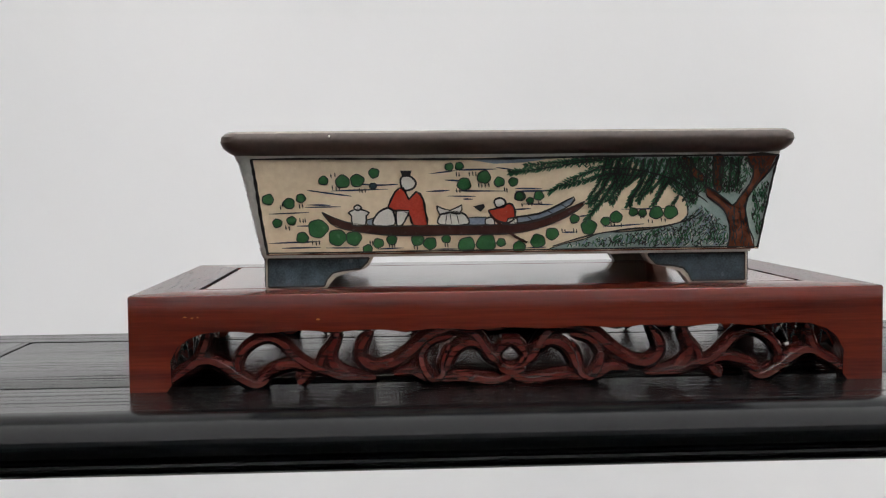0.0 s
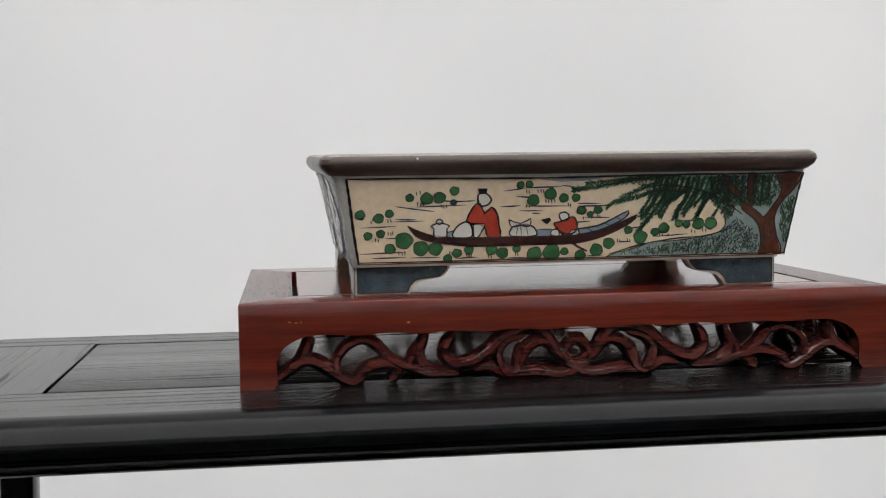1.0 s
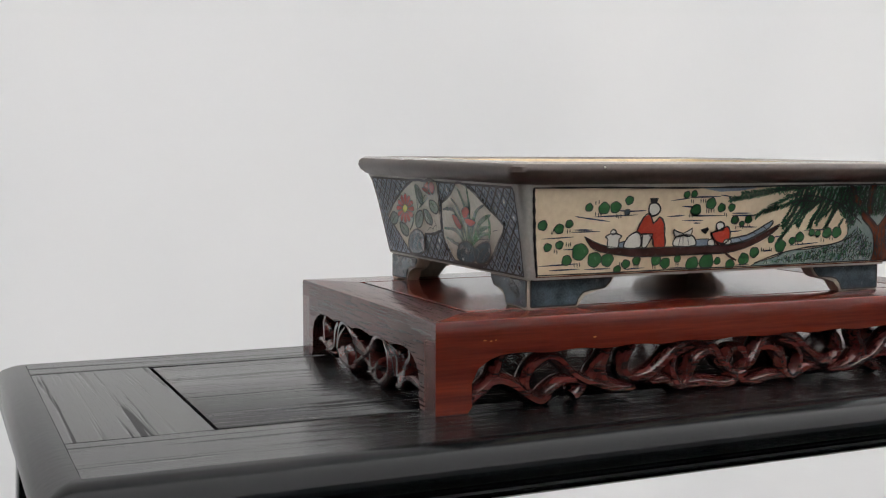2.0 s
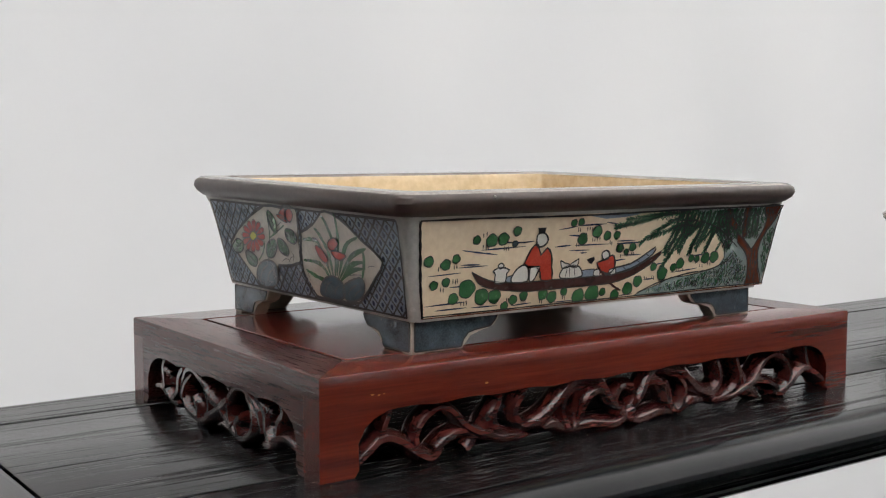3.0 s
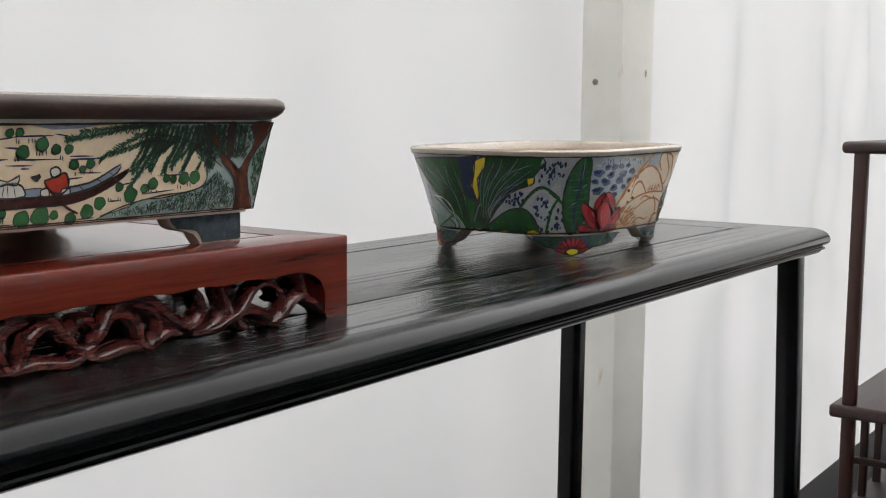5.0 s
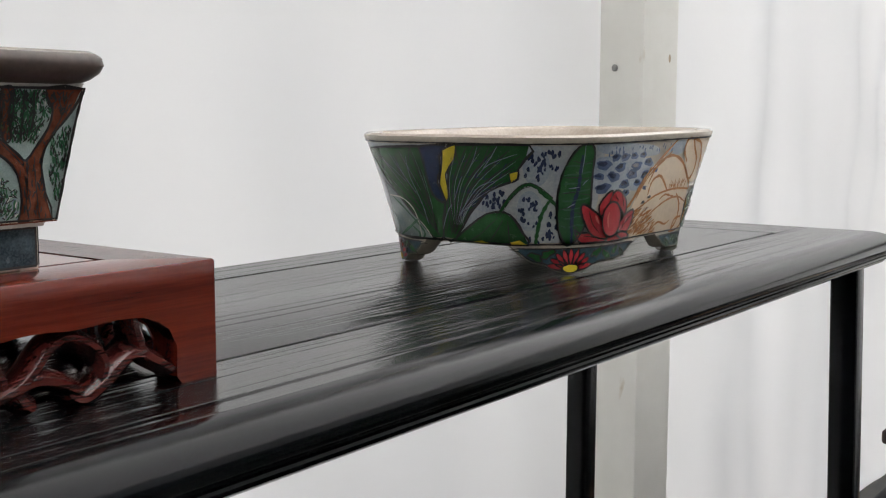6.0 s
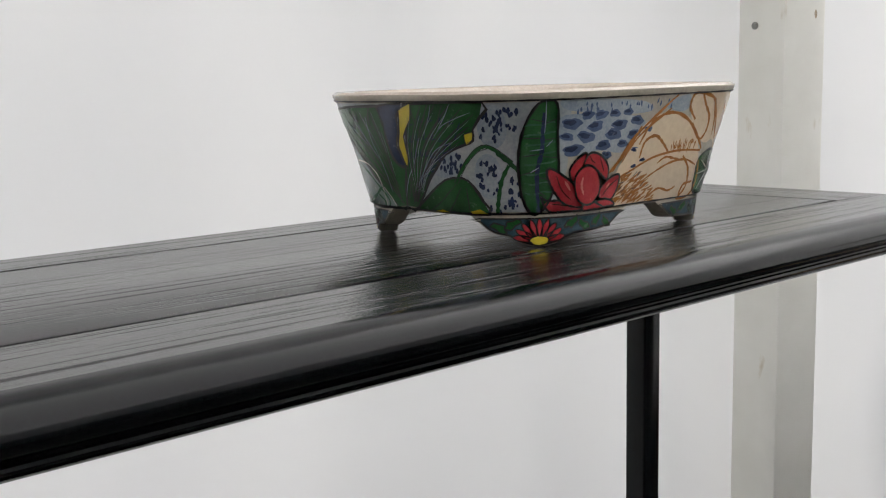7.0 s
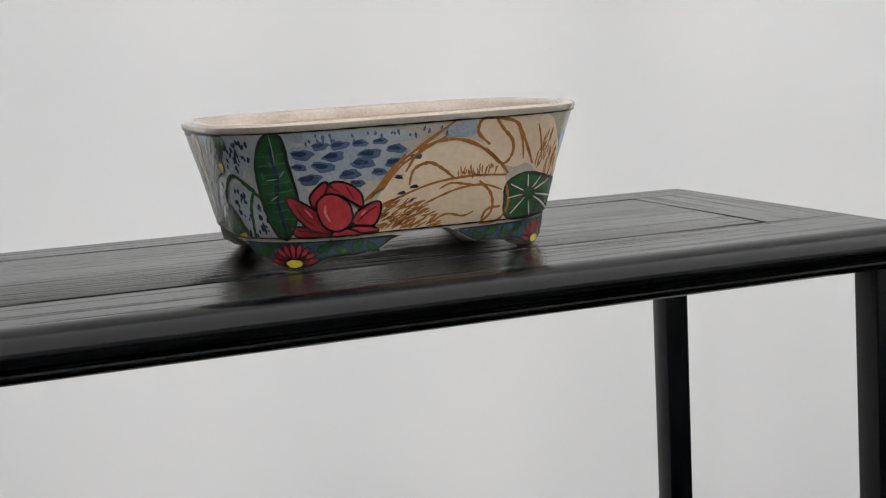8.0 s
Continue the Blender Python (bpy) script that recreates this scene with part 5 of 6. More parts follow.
for n, (u, v) in enumerate([(-66.0, 48.0), (-59.0, 49.5), (-52.0, 50.4), (-45.0, 50.8), (-39.0, 51.0), (-37.0, 44.0), (-36.6, 34.0)]):
    mid = ((u - 34.0) / 2 - 1.0, (v + 14.5) / 2 + 1.0)
    strokes("leaf_vein", on_bowl, bowl, M_INK, [[(-34.5 - n * 0.2, 14.5), mid, (u, v)]], 0.62, 4, 0.35)
    strokes("pale_vein", on_bowl, bowl, M_WASH, [[(mid[0] + 1.0, mid[1]), (u + 1.0, v - 1.6)]], 0.2, 6, 0.3)
patch("small_leaves", on_bowl, bowl, M_TEAL, [(-63.3, 36.2), (-55.4, 31.5), (-46.2, 21.0), (-39.8, 13.1), (-38.3, 12.6), (-71.3, 12.6), (-64.8, 22.9)], 1, 0.3, False)
strokes("grass_blade", on_bowl, bowl, M_LEAF, [[(-61.8, 12.6), (-51.7, 17.2), (-44.9, 21.3)], [(-64.3, 12.6), (-61.6, 19.6), (-70.6, 25.9)], [(-47.9, 12.6), (-47.3, 15.0), (-51.3, 18.1)], [(-45.5, 12.6), (-44.5, 16.2), (-52.4, 25.0), (-60.3, 30.3)]], 1, 4, 0.4)
strokes("grass_blade", on_bowl, bowl, M_WHITE, [[(-46.4, 12.6), (-46.3, 23.8), (-51.7, 29.3), (-61.8, 30.2)], [(-40.1, 12.6), (-42.1, 16.4), (-45.2, 20.4)]], 0.6, 4, 0.4)
patch("drooping_leaf", on_bowl, bowl, M_GREEN, [(-26.2, 12.6), (-15.5, 19.4), (-6.3, 24.8), (2.0, 25.9), (6.7, 22.9), (10.5, 17.2), (12.9, 12.6), (-4.7, 12.6), (-26.3, 12.6)], 3, 0.4, False)
strokes("leaf_vein", on_bowl, bowl, M_INK, [[(-16.7, 12.6), (-8.5, 16.9), (-0.8, 23.5)], [(-4.7, 12.6), (-1.5, 17.1), (1.5, 22.5)], [(3.6, 22.6), (4.9, 13.4)]], 0.4, 5, 0.4)
patch("yellow_fold", on_bowl, bowl, M_YELLOW, [(-14.0, 12.6), (-8.6, 13.5), (-4.1, 12.6), (-8.7, 12.6)], 5, 0, False)
patch("yellow_fold", on_bowl, bowl, M_YELLOW, [(5.2, 13.4), (9.0, 14.4), (12.3, 12.6), (5.9, 12.6)], 5, 0, False)
patch("blue_wash", on_bowl, bowl, M_WASH, [(2.9, 31.4), (1.3, 28.0), (-3.7, 25.9), (-9.8, 26.0), (-13.7, 28.4), (-13.5, 31.8), (-9.6, 34.7), (-4.1, 35.7), (0.8, 34.4)], 1, 0, True)
patch("blue_wash", on_bowl, bowl, M_WASH, [(17.8, 26.9), (17.0, 21.5), (14.2, 18.4), (10.5, 19.2), (7.8, 23.5), (7.4, 29.1), (9.4, 33.6), (12.9, 34.8), (16.2, 32.1)], 1, 0, True)
patch("blue_wash", on_bowl, bowl, M_WASH, [(19.7, 44.9), (18.9, 39.7), (15.9, 36.8), (12.1, 37.6), (9.3, 41.7), (8.8, 47.2), (10.9, 51.4), (14.6, 52.5), (18.0, 49.9)], 1, 0, True)
dots("navy_dab", on_bowl, bowl, M_NAVY, (-4.4, 30.8), (7.7, 4.2), 26, 0.95, 2, 70)
dots("navy_dab", on_bowl, bowl, M_NAVY, (12.6, 26.6), (4.4, 7.0), 28, 0.95, 2, 71)
dots("navy_dab", on_bowl, bowl, M_NAVY, (13.9, 44.6), (4.7, 6.3), 24, 0.95, 2, 72)
dots("navy_dab", on_bowl, bowl, M_NAVY, (19.4, 47.2), (4.7, 4.8), 18, 0.95, 2, 73)
dots("navy_dab", on_bowl, bowl, M_NAVY, (21.9, 19.5), (2.3, 6.7), 16, 0.95, 2, 74)
dots("navy_dab", on_bowl, bowl, M_NAVY, (13.9, 14.9), (4.8, 2.1), 8, 0.95, 2, 75)
strokes("arched_stem", on_bowl, bowl, M_GREEN, [[(-0.9, 23.9), (3.4, 31.0), (8.2, 36.1), (12.1, 37.5), (16.3, 35.4), (21.4, 31.5)], [(20.2, 30.7), (17.5, 25.2), (16.1, 17.6), (15.7, 12.6)]], 1.5, 4, 0.8)
strokes("arched_stem", on_bowl, bowl, M_GREEN, [[(15.8, 35.0), (20.9, 31.1), (25.4, 26.1), (29.1, 17.9), (30.1, 12.9)]], 1.5, 4, 0.8)
strokes("stem_line", on_bowl, bowl, M_INK, [[(-1.7, 23.9), (2.7, 31.1), (7.8, 36.7), (12.1, 38.1), (16.6, 36.1), (21.7, 32.1)], [(0.2, 23.7), (4.1, 30.6), (8.7, 35.4), (12.2, 36.6)]], 0.3, 5, 0.8)
patch("tall_leaf", on_bowl, bowl, M_GREEN, [(33.4, 53.2), (36.9, 53.2), (38.5, 49.9), (38.2, 42.6), (38.3, 35.3), (38.3, 26.9), (35.0, 17.8), (30.9, 12.9), (27.5, 12.9), (24.5, 19.5), (23.4, 29.5), (23.7, 35.3), (24.7, 41.0), (27.3, 47.4), (31.0, 52.2)], 3, 0.4, False)
strokes("leaf_rib", on_bowl, bowl, M_LEAF, [[(32.4, 17.5 + 3.4 * n), (28.6, 16.2 + 3.6 * n), (25.6, 17.2 + 3.4 * n)] for n in range(1, 9)] + [[(32.4, 17.5 + 3.4 * n), (35.4, 17.0 + 3.6 * n), (37.4, 18.4 + 3.4 * n)] for n in range(1, 9)], 0.7, 4, 0.4)
strokes("leaf_midrib", on_bowl, bowl, M_NAVY, [[(33.1, 49.1), (32.5, 42.7), (32.1, 35.3), (30.3, 28.7), (30.2, 21.2), (30.5, 13.1)]], 1.6, 4, 0.6)
strokes("leaf_vein", on_bowl, bowl, M_INK, [[(33.0, 45.9), (28.2, 47.0)], [(32.4, 40.2), (25.6, 40.2)], [(32.0, 34.5), (24.7, 33.6)], [(31.0, 28.7), (24.1, 27.0)], [(33.1, 45.1), (38.3, 47.1)], [(32.7, 39.4), (38.6, 40.2)]], 0.35, 5, 0.4)
strokes("leaf_vein", on_bowl, bowl, M_INK, [[(32.1, 33.7), (38.6, 32.8)], [(30.4, 26.3), (36.6, 24.5)], [(30.1, 21.2), (33.9, 18.6)]], 0.35, 5, 0.4)
strokes("pale_vein", on_bowl, bowl, M_PALEBLUE, [[(33.9, 53.1), (33.7, 47.5), (33.1, 41.9)], [(30.9, 29.6), (27.7, 27.9)], [(32.4, 36.2), (27.7, 35.7)], [(36.2, 39.4), (33.7, 37.0)]], 0.4, 6, 0.4)
patch("blue_wash", on_bowl, bowl, M_WASH, [(40.1, 53.2), (57.9, 53.2), (81.6, 51.4), (86.9, 47.8), (73.4, 47.0), (53.4, 48.4), (41.9, 49.9)], 1, 0, True)
patch("blue_wash", on_bowl, bowl, M_WASH, [(38.3, 46.7), (56.7, 47.9), (81.0, 45.4), (85.0, 39.2), (82.5, 34.9), (70.3, 32.9), (57.3, 34.5), (40.3, 33.6)], 1, 0, True)
DABS = ((44.2, 44.8, 4.4), (55.6, 43.4, 4.2), (58.6, 47.4, 3.6), (68.9, 43.3, 4.4), (78.8, 44.5, 3.8), (50.8, 39.8, 4.6), (65.8, 40.0, 4.6), (77.7, 39.4, 3.8), (44.6, 35.3, 4.6), (60.2, 36.2, 4.2), (71.6, 36.2, 3.2), (79.7, 33.1, 3.0), (86.3, 41.0, 2.4), (86.0, 29.0, 3.2), (80.5, 27.0, 3.0), (51.5, 47.6, 3.4), (66.0, 47.6, 3.0), (62.5, 32.6, 3.0), (41.8, 40.2, 3.0), (73.2, 47.8, 2.8))
for n, (u, v, w) in enumerate(DABS):
    dab = patch("blue_dab", on_bowl, bowl, M_MIDBLUE, oval(u, v, w, w * 0.46, 14, 0.10, 0.15 * math.sin(n)), 2)
    patch("dab_core", on_bowl, dab, M_NAVY, oval(u - 0.2 * w, v + 0.10 * w, w * 0.62, w * 0.22, 12, 0.12, 0.15 * math.sin(n)), 3)
rnd = random.Random(31)
for n in range(26):
    u, v = rnd.uniform(46, 98), rnd.uniform(49.6, 52.4)
    strokes("wash_streak", on_bowl, bowl, M_MIDBLUE, [[(u, v), (u + rnd.uniform(-0.6, 0.6), v - rnd.uniform(1.2, 2.6))]], 0.9, 2, 0.2)


def lotus(u0, v0, k):
    """A lotus of pointed petals round a full heart; outline points about the heart, in mm."""
    petals = (
        [(-13.0, -8.4), (-8.0, -8.8), (-2.0, -8.6), (-4.5, -5.4), (-9.0, -4.6), (-13.4, -4.4), (-15.2, -3.0)],
        [(-2.0, -7.6), (-8.0, -6.0), (-11.4, -1.0), (-13.4, 5.0), (-12.4, 7.4), (-8.2, 4.4), (-4.6, 0.6), (-3.0, -4.0)],
        [(-5.0, 2.0), (-6.2, 6.6), (-2.4, 11.4), (0.0, 12.0), (-0.4, 8.0)],
        [(-1.2, 7.6), (1.4, 12.0), (6.0, 11.0), (9.6, 6.8), (9.4, 1.6), (6.0, 4.2), (2.6, 7.0)],
        [(5.0, -3.6), (8.0, 0.4), (12.0, 2.6), (15.4, 2.8), (14.6, -2.4), (11.6, -6.2), (7.6, -6.0)],
        [(3.6, -6.6), (7.0, -5.4), (11.4, -6.2), (13.6, -8.2), (9.0, -8.6), (4.6, -8.8)],
        [(-2.0, -8.7), (0.6, -5.2), (4.2, -6.6), (7.6, -8.8), (3.0, -8.9)],
        [(-4.6, 0.6), (-4.0, 4.6), (-1.0, 7.6), (2.6, 7.0), (5.6, 3.2), (5.6, -2.6), (2.6, -6.2), (-0.8, -6.8), (-3.6, -4.4)],
    )
    for n, o in enumerate(petals):
        patch("lotus_petal", on_bowl, bowl, M_CRIMSON, [(u0 + a * k, v0 + b) for a, b in o], 3 + 2 * n, 0.34, True)
    lines = [[(-10.6, 4.6), (-9.0, -0.6), (-6.0, -4.6)], [(-12.0, -5.6), (-7.0, -6.6), (-3.0, -7.8)], [(1.2, 11.0), (2.0, 9.4), (3.4, 8.4)], [(5.6, 10.4), (6.6, 7.4), (7.4, 5.0)], [(14.4, 1.6), (10.6, -0.8), (7.0, -4.0)]]
    strokes("petal_line", on_bowl, bowl, M_BOAT, [[(u0 + a * k, v0 + b) for a, b in q] for q in lines], 0.5, 20, 0.4)
    strokes("petal_sheen", on_bowl, bowl, M_ROSE, [[(u0 + a * k, v0 + b) for a, b in q] for q in ([(-1.6, 3.6), (-2.2, 0.4), (-1.4, -3.0)], [(-8.0, 2.6), (-6.2, -1.0)], [(10.6, 0.4), (8.6, -1.6)])], 1.1, 20, 0.2)


lotus(51.0, 21.8, 1.28)
patch("cream_shape", on_bowl, bowl, M_CREAM, [(68.5, 24.6), (75.0, 32.8), (82.0, 41.6), (94.9, 46.8), (108.3, 45.3), (117.8, 38.9), (125.9, 28.2), (129.9, 12.8), (117.9, 12.6), (86.6, 12.6), (62.8, 12.6)], 2, 0, True)
patch("cream_shape", on_bowl, bowl, M_CREAM, [(109.8, 48.1), (111.7, 53.2), (120.2, 53.2), (137.9, 53.2), (148.3, 45.4), (162.5, 28.3), (146.6, 26.5), (135.0, 34.3), (127.4, 33.5), (118.2, 37.6)], 2, 0, True)
strokes("ochre_arc", on_bowl, bowl, M_OCHRE, [[(66.5, 26.1), (76.6, 36.7), (88.5, 45.0), (100.3, 53.2)], [(82.0, 35.3), (88.6, 43.7), (98.9, 46.5), (109.9, 43.5), (120.7, 36.0), (125.8, 31.2)], [(83.3, 30.2), (85.4, 36.0), (91.5, 38.1), (97.3, 35.1), (102.0, 31.4)], [(75.8, 24.7), (92.0, 29.7), (109.3, 31.5), (125.2, 30.7)], [(113.5, 29.2), (119.8, 23.9), (121.8, 16.9), (117.3, 12.6)], [(126.4, 26.8), (129.1, 18.4), (125.7, 12.6), (118.3, 12.6), (119.4, 17.5), (125.8, 18.4)]], 1.25, 4, 0.6)
strokes("ochre_arc", on_bowl, bowl, M_OCHRE, [[(114.8, 43.2), (109.4, 48.2), (110.1, 53.1), (114.5, 53.2)], [(115.2, 53.2), (118.9, 48.8), (123.8, 43.9), (125.1, 38.4), (121.7, 35.3), (113.7, 41.9)], [(114.6, 53.2), (122.9, 51.2), (129.1, 44.2), (136.8, 34.1)], [(82.1, 42.2), (75.0, 33.5), (64.3, 25.6)]], 1.25, 4, 0.6)
PLUME = [(63.1, 13.5), (68.6, 25.3), (81.8, 26.2), (93.8, 23.9), (99.9, 12.8), (83.3, 12.8)]
PLUME_END = [(139.4, 29.8), (136.9, 44.9), (141.9, 51.3), (153.4, 38.0), (157.6, 24.9)]
PLUME_MID = [(102.0, 31.4), (104.1, 37.3), (120.0, 36.1), (125.3, 30.3), (112.6, 29.9)]
hatch("ochre_stroke", on_bowl, bowl, M_OCHRE, PLUME, 150, 5.0, 0.7, 4, 81, (-1.5, -0.9))
hatch("dark_stroke", on_bowl, bowl, M_INK, PLUME, 16, 3.6, 0.35, 5, 85, (-1.5, -0.9))
strokes("ochre_arc", on_bowl, bowl, M_OCHRE, [[(88.0, 21.5), (97.0, 24.8), (106.0, 27.2), (116.0, 27.6), (124.5, 25.0)], [(96.0, 27.4), (101.0, 29.4), (108.0, 28.4), (114.0, 27.4)], [(92.0, 14.6), (100.0, 17.4), (108.0, 16.0), (113.0, 17.4)], [(72.0, 29.0), (80.0, 37.6), (90.0, 43.6), (98.0, 48.2)], [(124.5, 49.0), (128.5, 43.0), (131.0, 36.4)], [(134.0, 49.6), (138.0, 43.0), (141.5, 35.4)]], 0.9, 5, 0.5)
hatch("ochre_stroke", on_bowl, bowl, M_OCHRE, PLUME_END, 70, 4.5, 0.7, 4, 82, (-0.4, 0.1))
hatch("ochre_stroke", on_bowl, bowl, M_OCHRE, PLUME_MID, 50, 2.8, 0.6, 4, 83, (-0.3, 0.3))
patch("round_leaf", on_bowl, bowl, M_GREEN, [(126.8, 27.9), (135.4, 30.7), (150.1, 27.9), (163.1, 24.2), (161.5, 12.9), (162.9, 12.6), (132.4, 12.6), (126.7, 21.4)], 3, 0.35, True)
SPOKES = [[(138.2, 22.3), e] for e in ((128.0, 26.7), (135.7, 29.9), (151.3, 26.4), (161.6, 18.6), (160.0, 13.2), (142.3, 13.0), (131.0, 14.8), (127.7, 21.3), (144.5, 28.6))]
strokes("vein_shade", on_bowl, bowl, M_INK, SPOKES, 1.15, 5, 0.6)
strokes("pale_vein", on_bowl, bowl, M_WHITE, SPOKES, 0.55, 7, 0.6)
patch("round_leaf", on_bowl, bowl, M_GREEN, [(134.9, 22.6), (137.5, 24.8), (142.5, 22.0), (138.9, 19.9)], 8, 0.3, True)
patch("blue_wash", on_bowl, bowl, M_WASH, [(152.3, 43.6), (162.4, 44.1), (161.7, 31.4), (163.0, 27.1)], 1, 0, True)
patch("blue_wash", on_bowl, bowl, M_WASH, [(93.5, 49.3), (106.8, 53.2), (109.1, 48.2), (104.1, 46.6)], 1, 0, True)


# ---- the bowl's scalloped feet ----
PROFILE_LONG = [(0.0, 0.0), (3.0, 0.3), (7.0, 1.2), (10.5, 2.9), (14.0, 3.9), (26.0, 4.4), (35.0, 5.2), (39.0, 6.9), (43.0, 9.0), (49.0, 11.6)]
PROFILE_SHORT = [(0.0, 0.0), (3.0, 0.3), (6.5, 1.3), (9.0, 2.8), (11.5, 3.8), (16.0, 4.6), (19.0, 6.2), (22.0, 8.6), (26.0, 11.6)]


def bowl_foot(tip, way):
    """way: +1 where the long arm runs onwards round the bowl, -1 where it runs back."""
    edge = [(tip - way * d, v) for d, v in PROFILE_SHORT[::-1]] + [(tip + way * d, v) for d, v in PROFILE_LONG[1:]]
    fine = []
    for (a, va), (b, vb) in zip(edge, edge[1:]):
        for i in range(3):
            fine.append((a + (b - a) * i / 3, va + (vb - va) * i / 3))
    fine.append(edge[-1])
    bm = bmesh.new()
    rings = []
    for s, v in fine:
        v = min(v, 11.5)
        r = []
        for lift, vv in ((0.0, 12.0), (0.0002, v + 0.5), (-0.0004, v + 0.05), (-0.0040, v), (-0.0052, v + 0.6), (-0.0055, 12.0)):
            r.append(tuple(on_bowl(s / 1000, max(vv, v) / 1000, lift)))
        rings.append(r)
    loft(bm, rings, True)
    foot = part("foot", bm, M_IVORY, bowl, "scalloped foot with painted flower")
    inner = [(s, v + 1.0) for s, v in fine if v < 9.5]
    patch("slate_ground", on_bowl, foot, M_ROCKBLUE, inner + [(inner[-1][0], 10.8), (inner[0][0], 10.8)], 3, 0.3)
    for i in range(9):
        a = math.pi * (i + 0.5) / 9
        c, s = math.cos(a), math.sin(a)
        patch("red_petal", on_bowl, foot, M_CRIMSON, oval(tip + 6.2 * c, 2.6 + 4.4 * s, 3.9, 1.15, 10, 0.03, a), 5, 0.2)
    patch("flower_heart", on_bowl, foot, M_YELLOW, oval(tip, 2.6, 3.6, 1.8, 12, 0.03), 7, 0.2)
    for d, lim, k in ((way * 13, 1, 0), (way * 19, 1, 1), (way * 26, 1, 2), (way * 33, 1, 3), (-way * 10, 1, 4), (-way * 15, 1, 5)):
        patch("green_leaf", on_bowl, foot, M_GREEN, oval(tip + d, 8.0 + 0.7 * (-1) ** k, 3.3, 1.45, 10, 0.16, 0.5 * (-1) ** k), 4, 0.22)


bowl_foot(31.0, 1)
bowl_foot(151.0, -1)
bowl_foot(251.0, 1)
bowl_foot(382.0, -1)
for v, w, m in ((53.5, 0.6, M_INK), (12.7, 0.6, M_INK)):
    bm = bmesh.new()
    last = None
    for i in range(180):
        s = LAP * i / 180
        k = w * (1 + 0.25 * math.sin(i * 1.3)) / 2000
        pair = [bm.verts.new(on_bowl(s, v / 1000 + q * k, 0.0004)) for q in (-1, 1)]
        if last:
            bm.faces.new((last[0], pair[0], pair[1], last[1]))
        else:
            first = pair
        last = pair
    bm.faces.new((last[0], first[0], first[1], last[1]))
    part("band_line", bm, m, bowl)
# soft blue wash at the head of the front wall, and pond ground behind the leaves
patch("blue_wash", on_bowl, bowl, M_POND, [(-70, 13.5), (38, 13.5), (42, 30), (44, 52.9), (-78, 52.9)], 0)


def rim_dashes(host, spots, z, size):
    bm = bmesh.new()
    for k, (x, y, along) in enumerate(spots):
        w = size * (0.5 + 0.8 * random.Random(k).random())
        a, b = (w, 0.0006) if along else (0.0006, w)
        bm.faces.new([bm.verts.new(p) for p in ((x - a, y - b, z), (x + a, y - b, z), (x + a, y + b, z), (x - a, y + b, z))])
    part("rim_wear", bm, M_INK, host, "small dark chips along the rim")


rim_dashes(bowl, [(-0.040 + 0.0052 * i, 0.0600 + 0.0005 * math.sin(i * 2), True) for i in range(15)], 0.0573, 0.0015)
rim_dashes(pot, [(-0.076 + 0.0048 * i, 0.0656 + 0.0003 * math.sin(i * 3), True) for i in range(31)], 0.0507, 0.0015)
bm = bmesh.new()
bmesh.ops.create_uvsphere(bm, u_segments=8, v_segments=6, radius=0.0004)
for v in bm.verts:
    v.co += Vector((-0.0575, -0.0742, 0.0485))
part("glaze_speck", bm, M_WHITE, pot, "tiny white speck")
# warm stain spot inside the pot
bm = bmesh.new()
bmesh.ops.create_circle(bm, cap_ends=True, segments=10, radius=0.0011)
bmesh.ops.transform(bm, matrix=pose(0.030, 0.0628, 0.036, 82, 0, 0), verts=bm.verts)
part("stain", bm, M_BARK, pot)

# hand-made ware: the painted pot is higher at the back, the bowl towards one end
for ob in pot.children_recursive:
    for v in ob.data.vertices:
        v.co.z += 0.0022 * (v.co.y + 0.074) / 0.148 * max(0.0, v.co.z) / 0.050
for ob in bowl.children_recursive:
    for v in ob.data.vertices:
        v.co.z += (0.0004 + 0.0018 * (v.co.x + 0.078) / 0.156) * max(0.0, v.co.z) / 0.057

# ---- the dark rack beyond, with its things ----
RX, RY = 1.035, 0.420
RW, RD, RH = 0.36, 0.26, 0.803 - BENCH
rack = thing("wooden_rack", RX, RY, BENCH, "dark brown wooden display rack with thin posts", "rack")
SHELF = 0.533 - BENCH
for px_ in (-0.006, RW + 0.006):
    for py_ in (0, -RD):
        part("post", block(bmesh.new(), px_ - 0.0065, px_ + 0.0065, py_ - 0.0065, py_ + 0.0065, 0, RH - 0.010, 0.002), M_DARKWOOD, rack)
part("top_board", block(bmesh.new(), -0.018, RW + 0.018, -RD - 0.018, 0.018, RH - 0.012, RH, 0.0045, 3), M_DARKWOOD_X, rack)
part("shelf", block(bmesh.new(), -0.018, RW + 0.018, -RD - 0.018, 0.018, SHELF - 0.014, SHELF, 0.004, 3), M_DARKWOOD_X, rack)
part("low_shelf", block(bmesh.new(), -0.010, RW + 0.010, -RD - 0.01, 0.01, 0.006, 0.018, 0.003, 2), M_DARKWOOD_X, rack)
for i in range(1, 6):
    for py_ in (0, -RD):
        part("spindle", block(bmesh.new(), i * 0.06 - 0.004, i * 0.06 + 0.004, py_ - 0.004, py_ + 0.004, 0.017, SHELF - 0.013, 0.001, 1), M_DARKWOOD, rack)
for i in range(1, 5):
    part("spindle", block(bmesh.new(), -0.004, 0.004, -i * 0.052 - 0.004, -i * 0.052 + 0.004, 0.017, SHELF - 0.013, 0.001, 1), M_DARKWOOD, rack)
part("cross_rail", block(bmesh.new(), -0.003, 0.003, -RD, 0, 0.070, 0.077, 0.001, 1), M_DARKWOOD_X, rack)


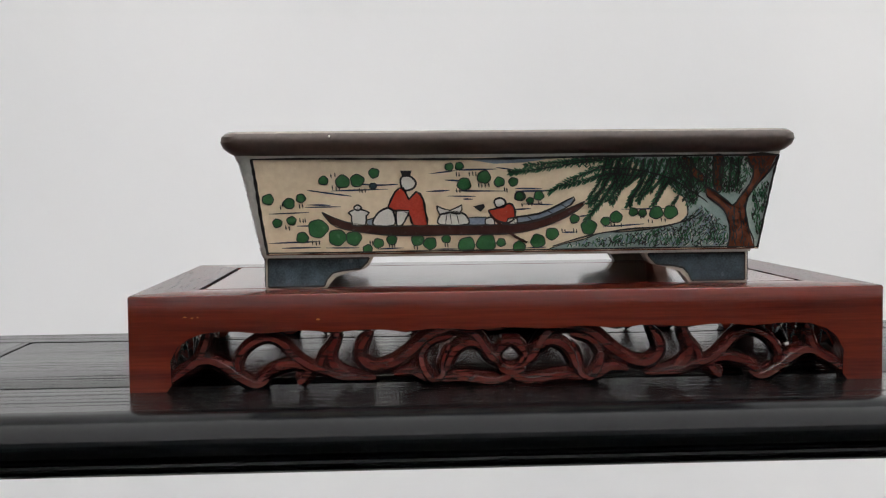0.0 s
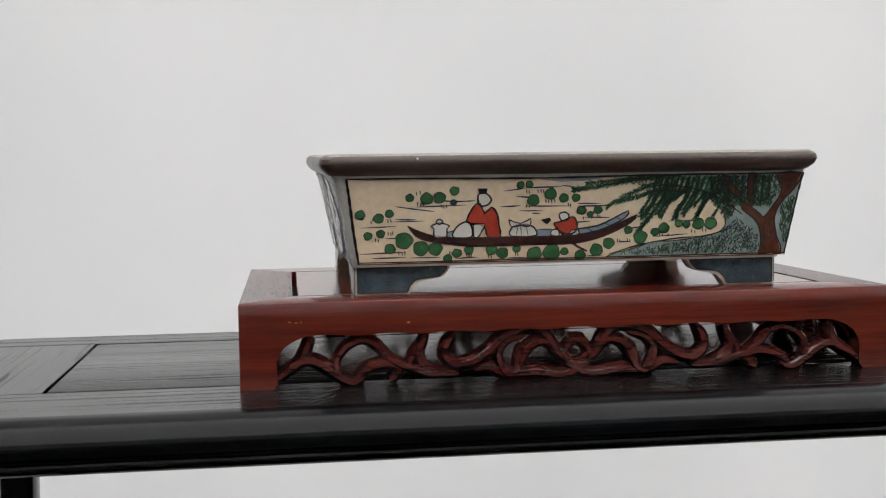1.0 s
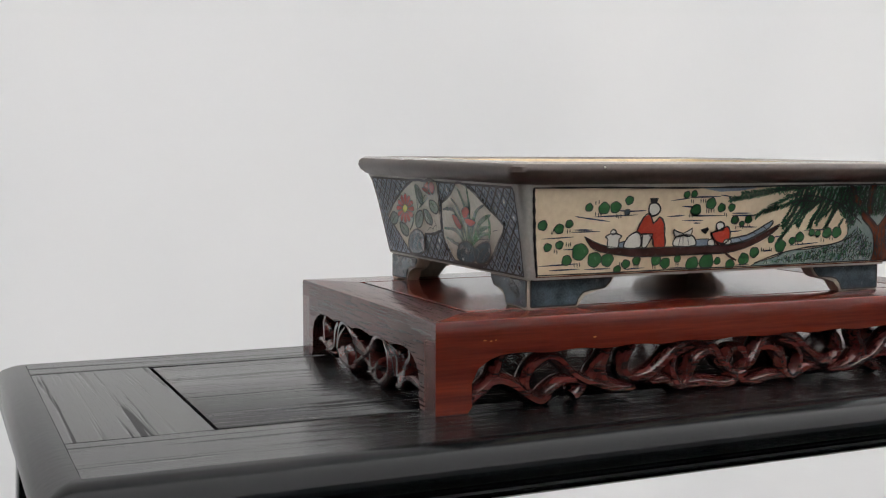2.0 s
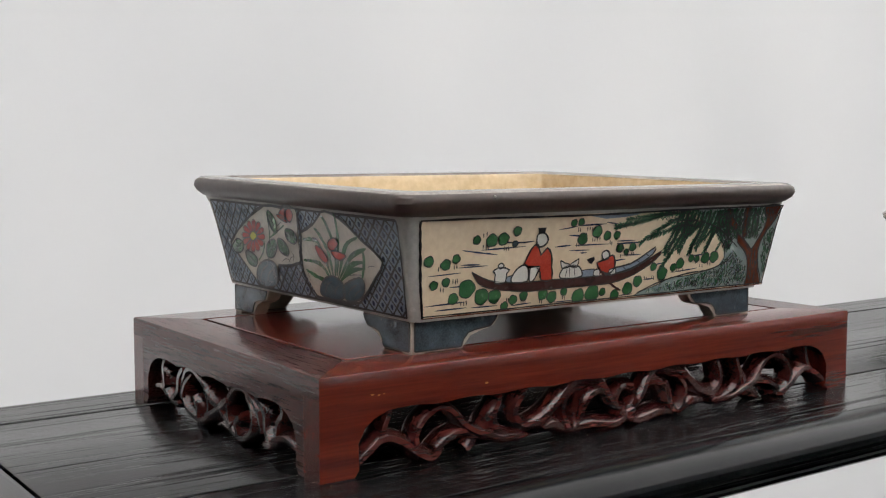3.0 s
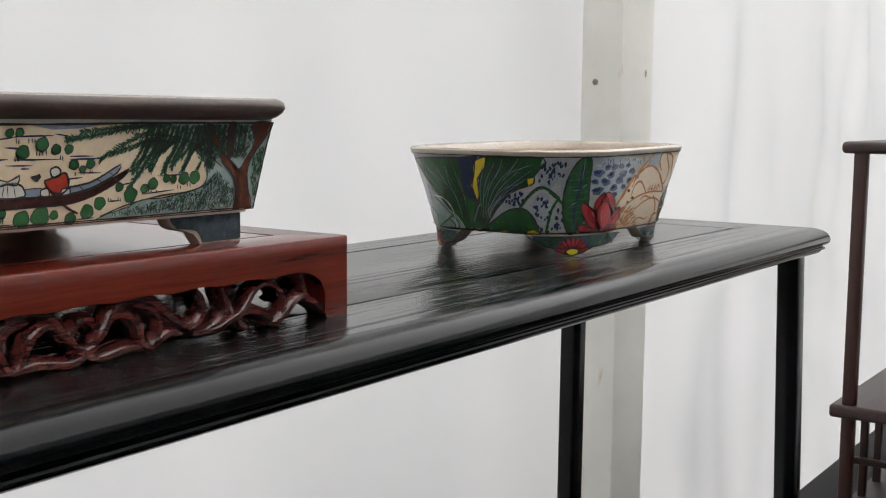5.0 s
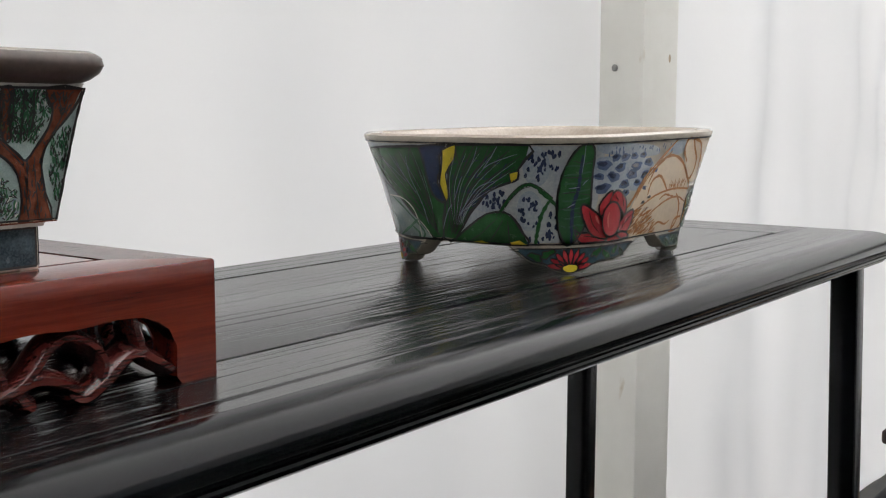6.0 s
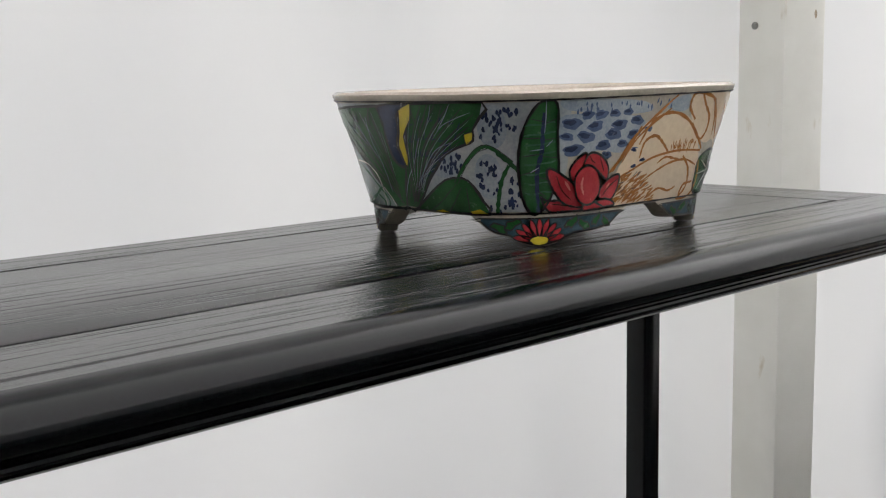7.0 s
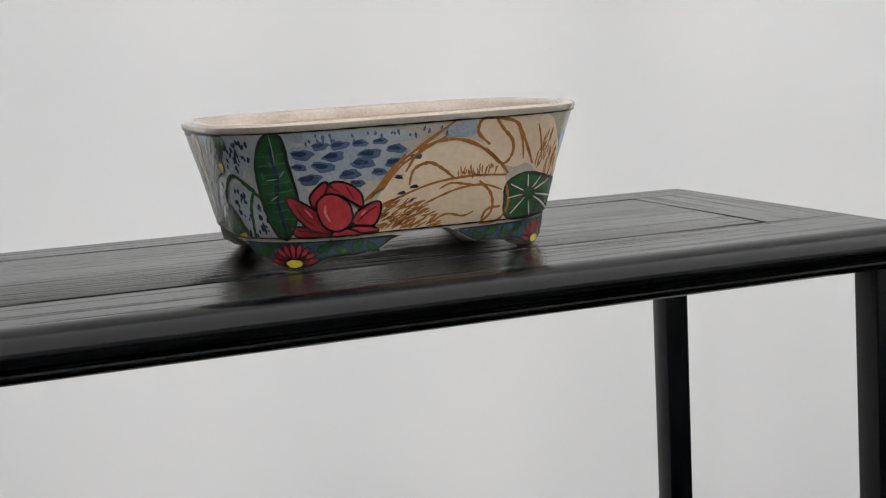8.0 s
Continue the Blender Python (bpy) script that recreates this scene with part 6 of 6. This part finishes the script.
def turned(bm, profile, seg=28, rib=0.0):
    loft(bm, [[(r * (1 + rib * math.sin(9 * t) * math.sin(z * 300)) * math.cos(t), r * (1 + rib * math.sin(9 * t) * math.sin(z * 300)) * math.sin(t), z) for t in [math.tau * i / seg for i in range(seg)]] for r, z in profile])
    return bm


gb = thing("small_bowl", RX + 0.052, RY - 0.085, BENCH + SHELF, "small grey carved bowl with a cream inside", "bowl")
part("body", turned(bmesh.new(), [(0.020, 0.004), (0.030, 0.006), (0.043, 0.016), (0.048, 0.028), (0.046, 0.038), (0.041, 0.045), (0.036, 0.0465)], 40, 0.03), M_STONE, gb)
part("interior", turned(bmesh.new(), [(0.036, 0.0465), (0.033, 0.042), (0.030, 0.030), (0.018, 0.020), (0.001, 0.019)]), M_INSIDE, gb, "cream glazed inside")
for i in range(3):
    a = math.tau * i / 3
    part("foot", block(bmesh.new(), 0.022 * math.cos(a) - 0.005, 0.022 * math.cos(a) + 0.005, 0.022 * math.sin(a) - 0.005, 0.022 * math.sin(a) + 0.005, 0, 0.006, 0.001, 1), M_DARKWOOD, gb)
st = thing("small_table", RX + 0.150, RY - 0.062, BENCH + SHELF, "small black wooden stand with four legs", "stand")
part("tabletop", block(bmesh.new(), -0.055, 0.055, -0.045, 0.045, 0.088, 0.098, 0.003, 2), M_TABLE, st)
for sx in (-1, 1):
    for sy in (-1, 1):
        part("leg", block(bmesh.new(), sx * 0.042 - 0.005, sx * 0.042 + 0.005, sy * 0.034 - 0.005, sy * 0.034 + 0.005, 0, 0.089, 0.001, 1), M_TABLE_Z, st)
box = thing("wooden_box", RX + 0.12, RY - 0.13, BENCH + 0.018, "low pale orange wooden box on the lower shelf", "box")
part("body", block(bmesh.new(), -0.07, 0.07, -0.05, 0.05, 0, 0.034, 0.002, 2), M_PALEWOOD, box)
part("lid", block(bmesh.new(), -0.072, 0.072, -0.052, 0.052, 0.0345, 0.040, 0.002, 2), M_PALEWOOD, box)

# ---- fine dust on the black table ----
rnd = random.Random(12)
bm = bmesh.new()
for k in range(1100):
    if k % 4:
        x, y = rnd.gauss(0.39, 0.06), rnd.uniform(0.346, 0.405)
    else:
        x, y = rnd.uniform(-0.15, 0.60), rnd.uniform(0.346, 0.39)
    r = rnd.uniform(0.00006, 0.00014)
    bmesh.ops.create_cone(bm, cap_ends=True, segments=4, radius1=r, radius2=r * 0.4, depth=r, matrix=Matrix.Translation((x, y, TOP + r / 2)))
tagged(part("dust", bm, M_IVORY, smooth=False), "fine pale dust grains on the black table", "dust", kind="stuff")
# small nick in the moulding
bm = bmesh.new()
bmesh.ops.create_uvsphere(bm, u_segments=8, v_segments=6, radius=0.0009)
bmesh.ops.transform(bm, matrix=Matrix.Translation((0.2125 + ox, 0.3385 + oy, TOP - 0.0033 + oz)) @ Matrix.Diagonal((1.6, 0.6, 0.7, 1)), verts=bm.verts)
part("nick", bm, M_STONE, table, "pale chip in the edge")
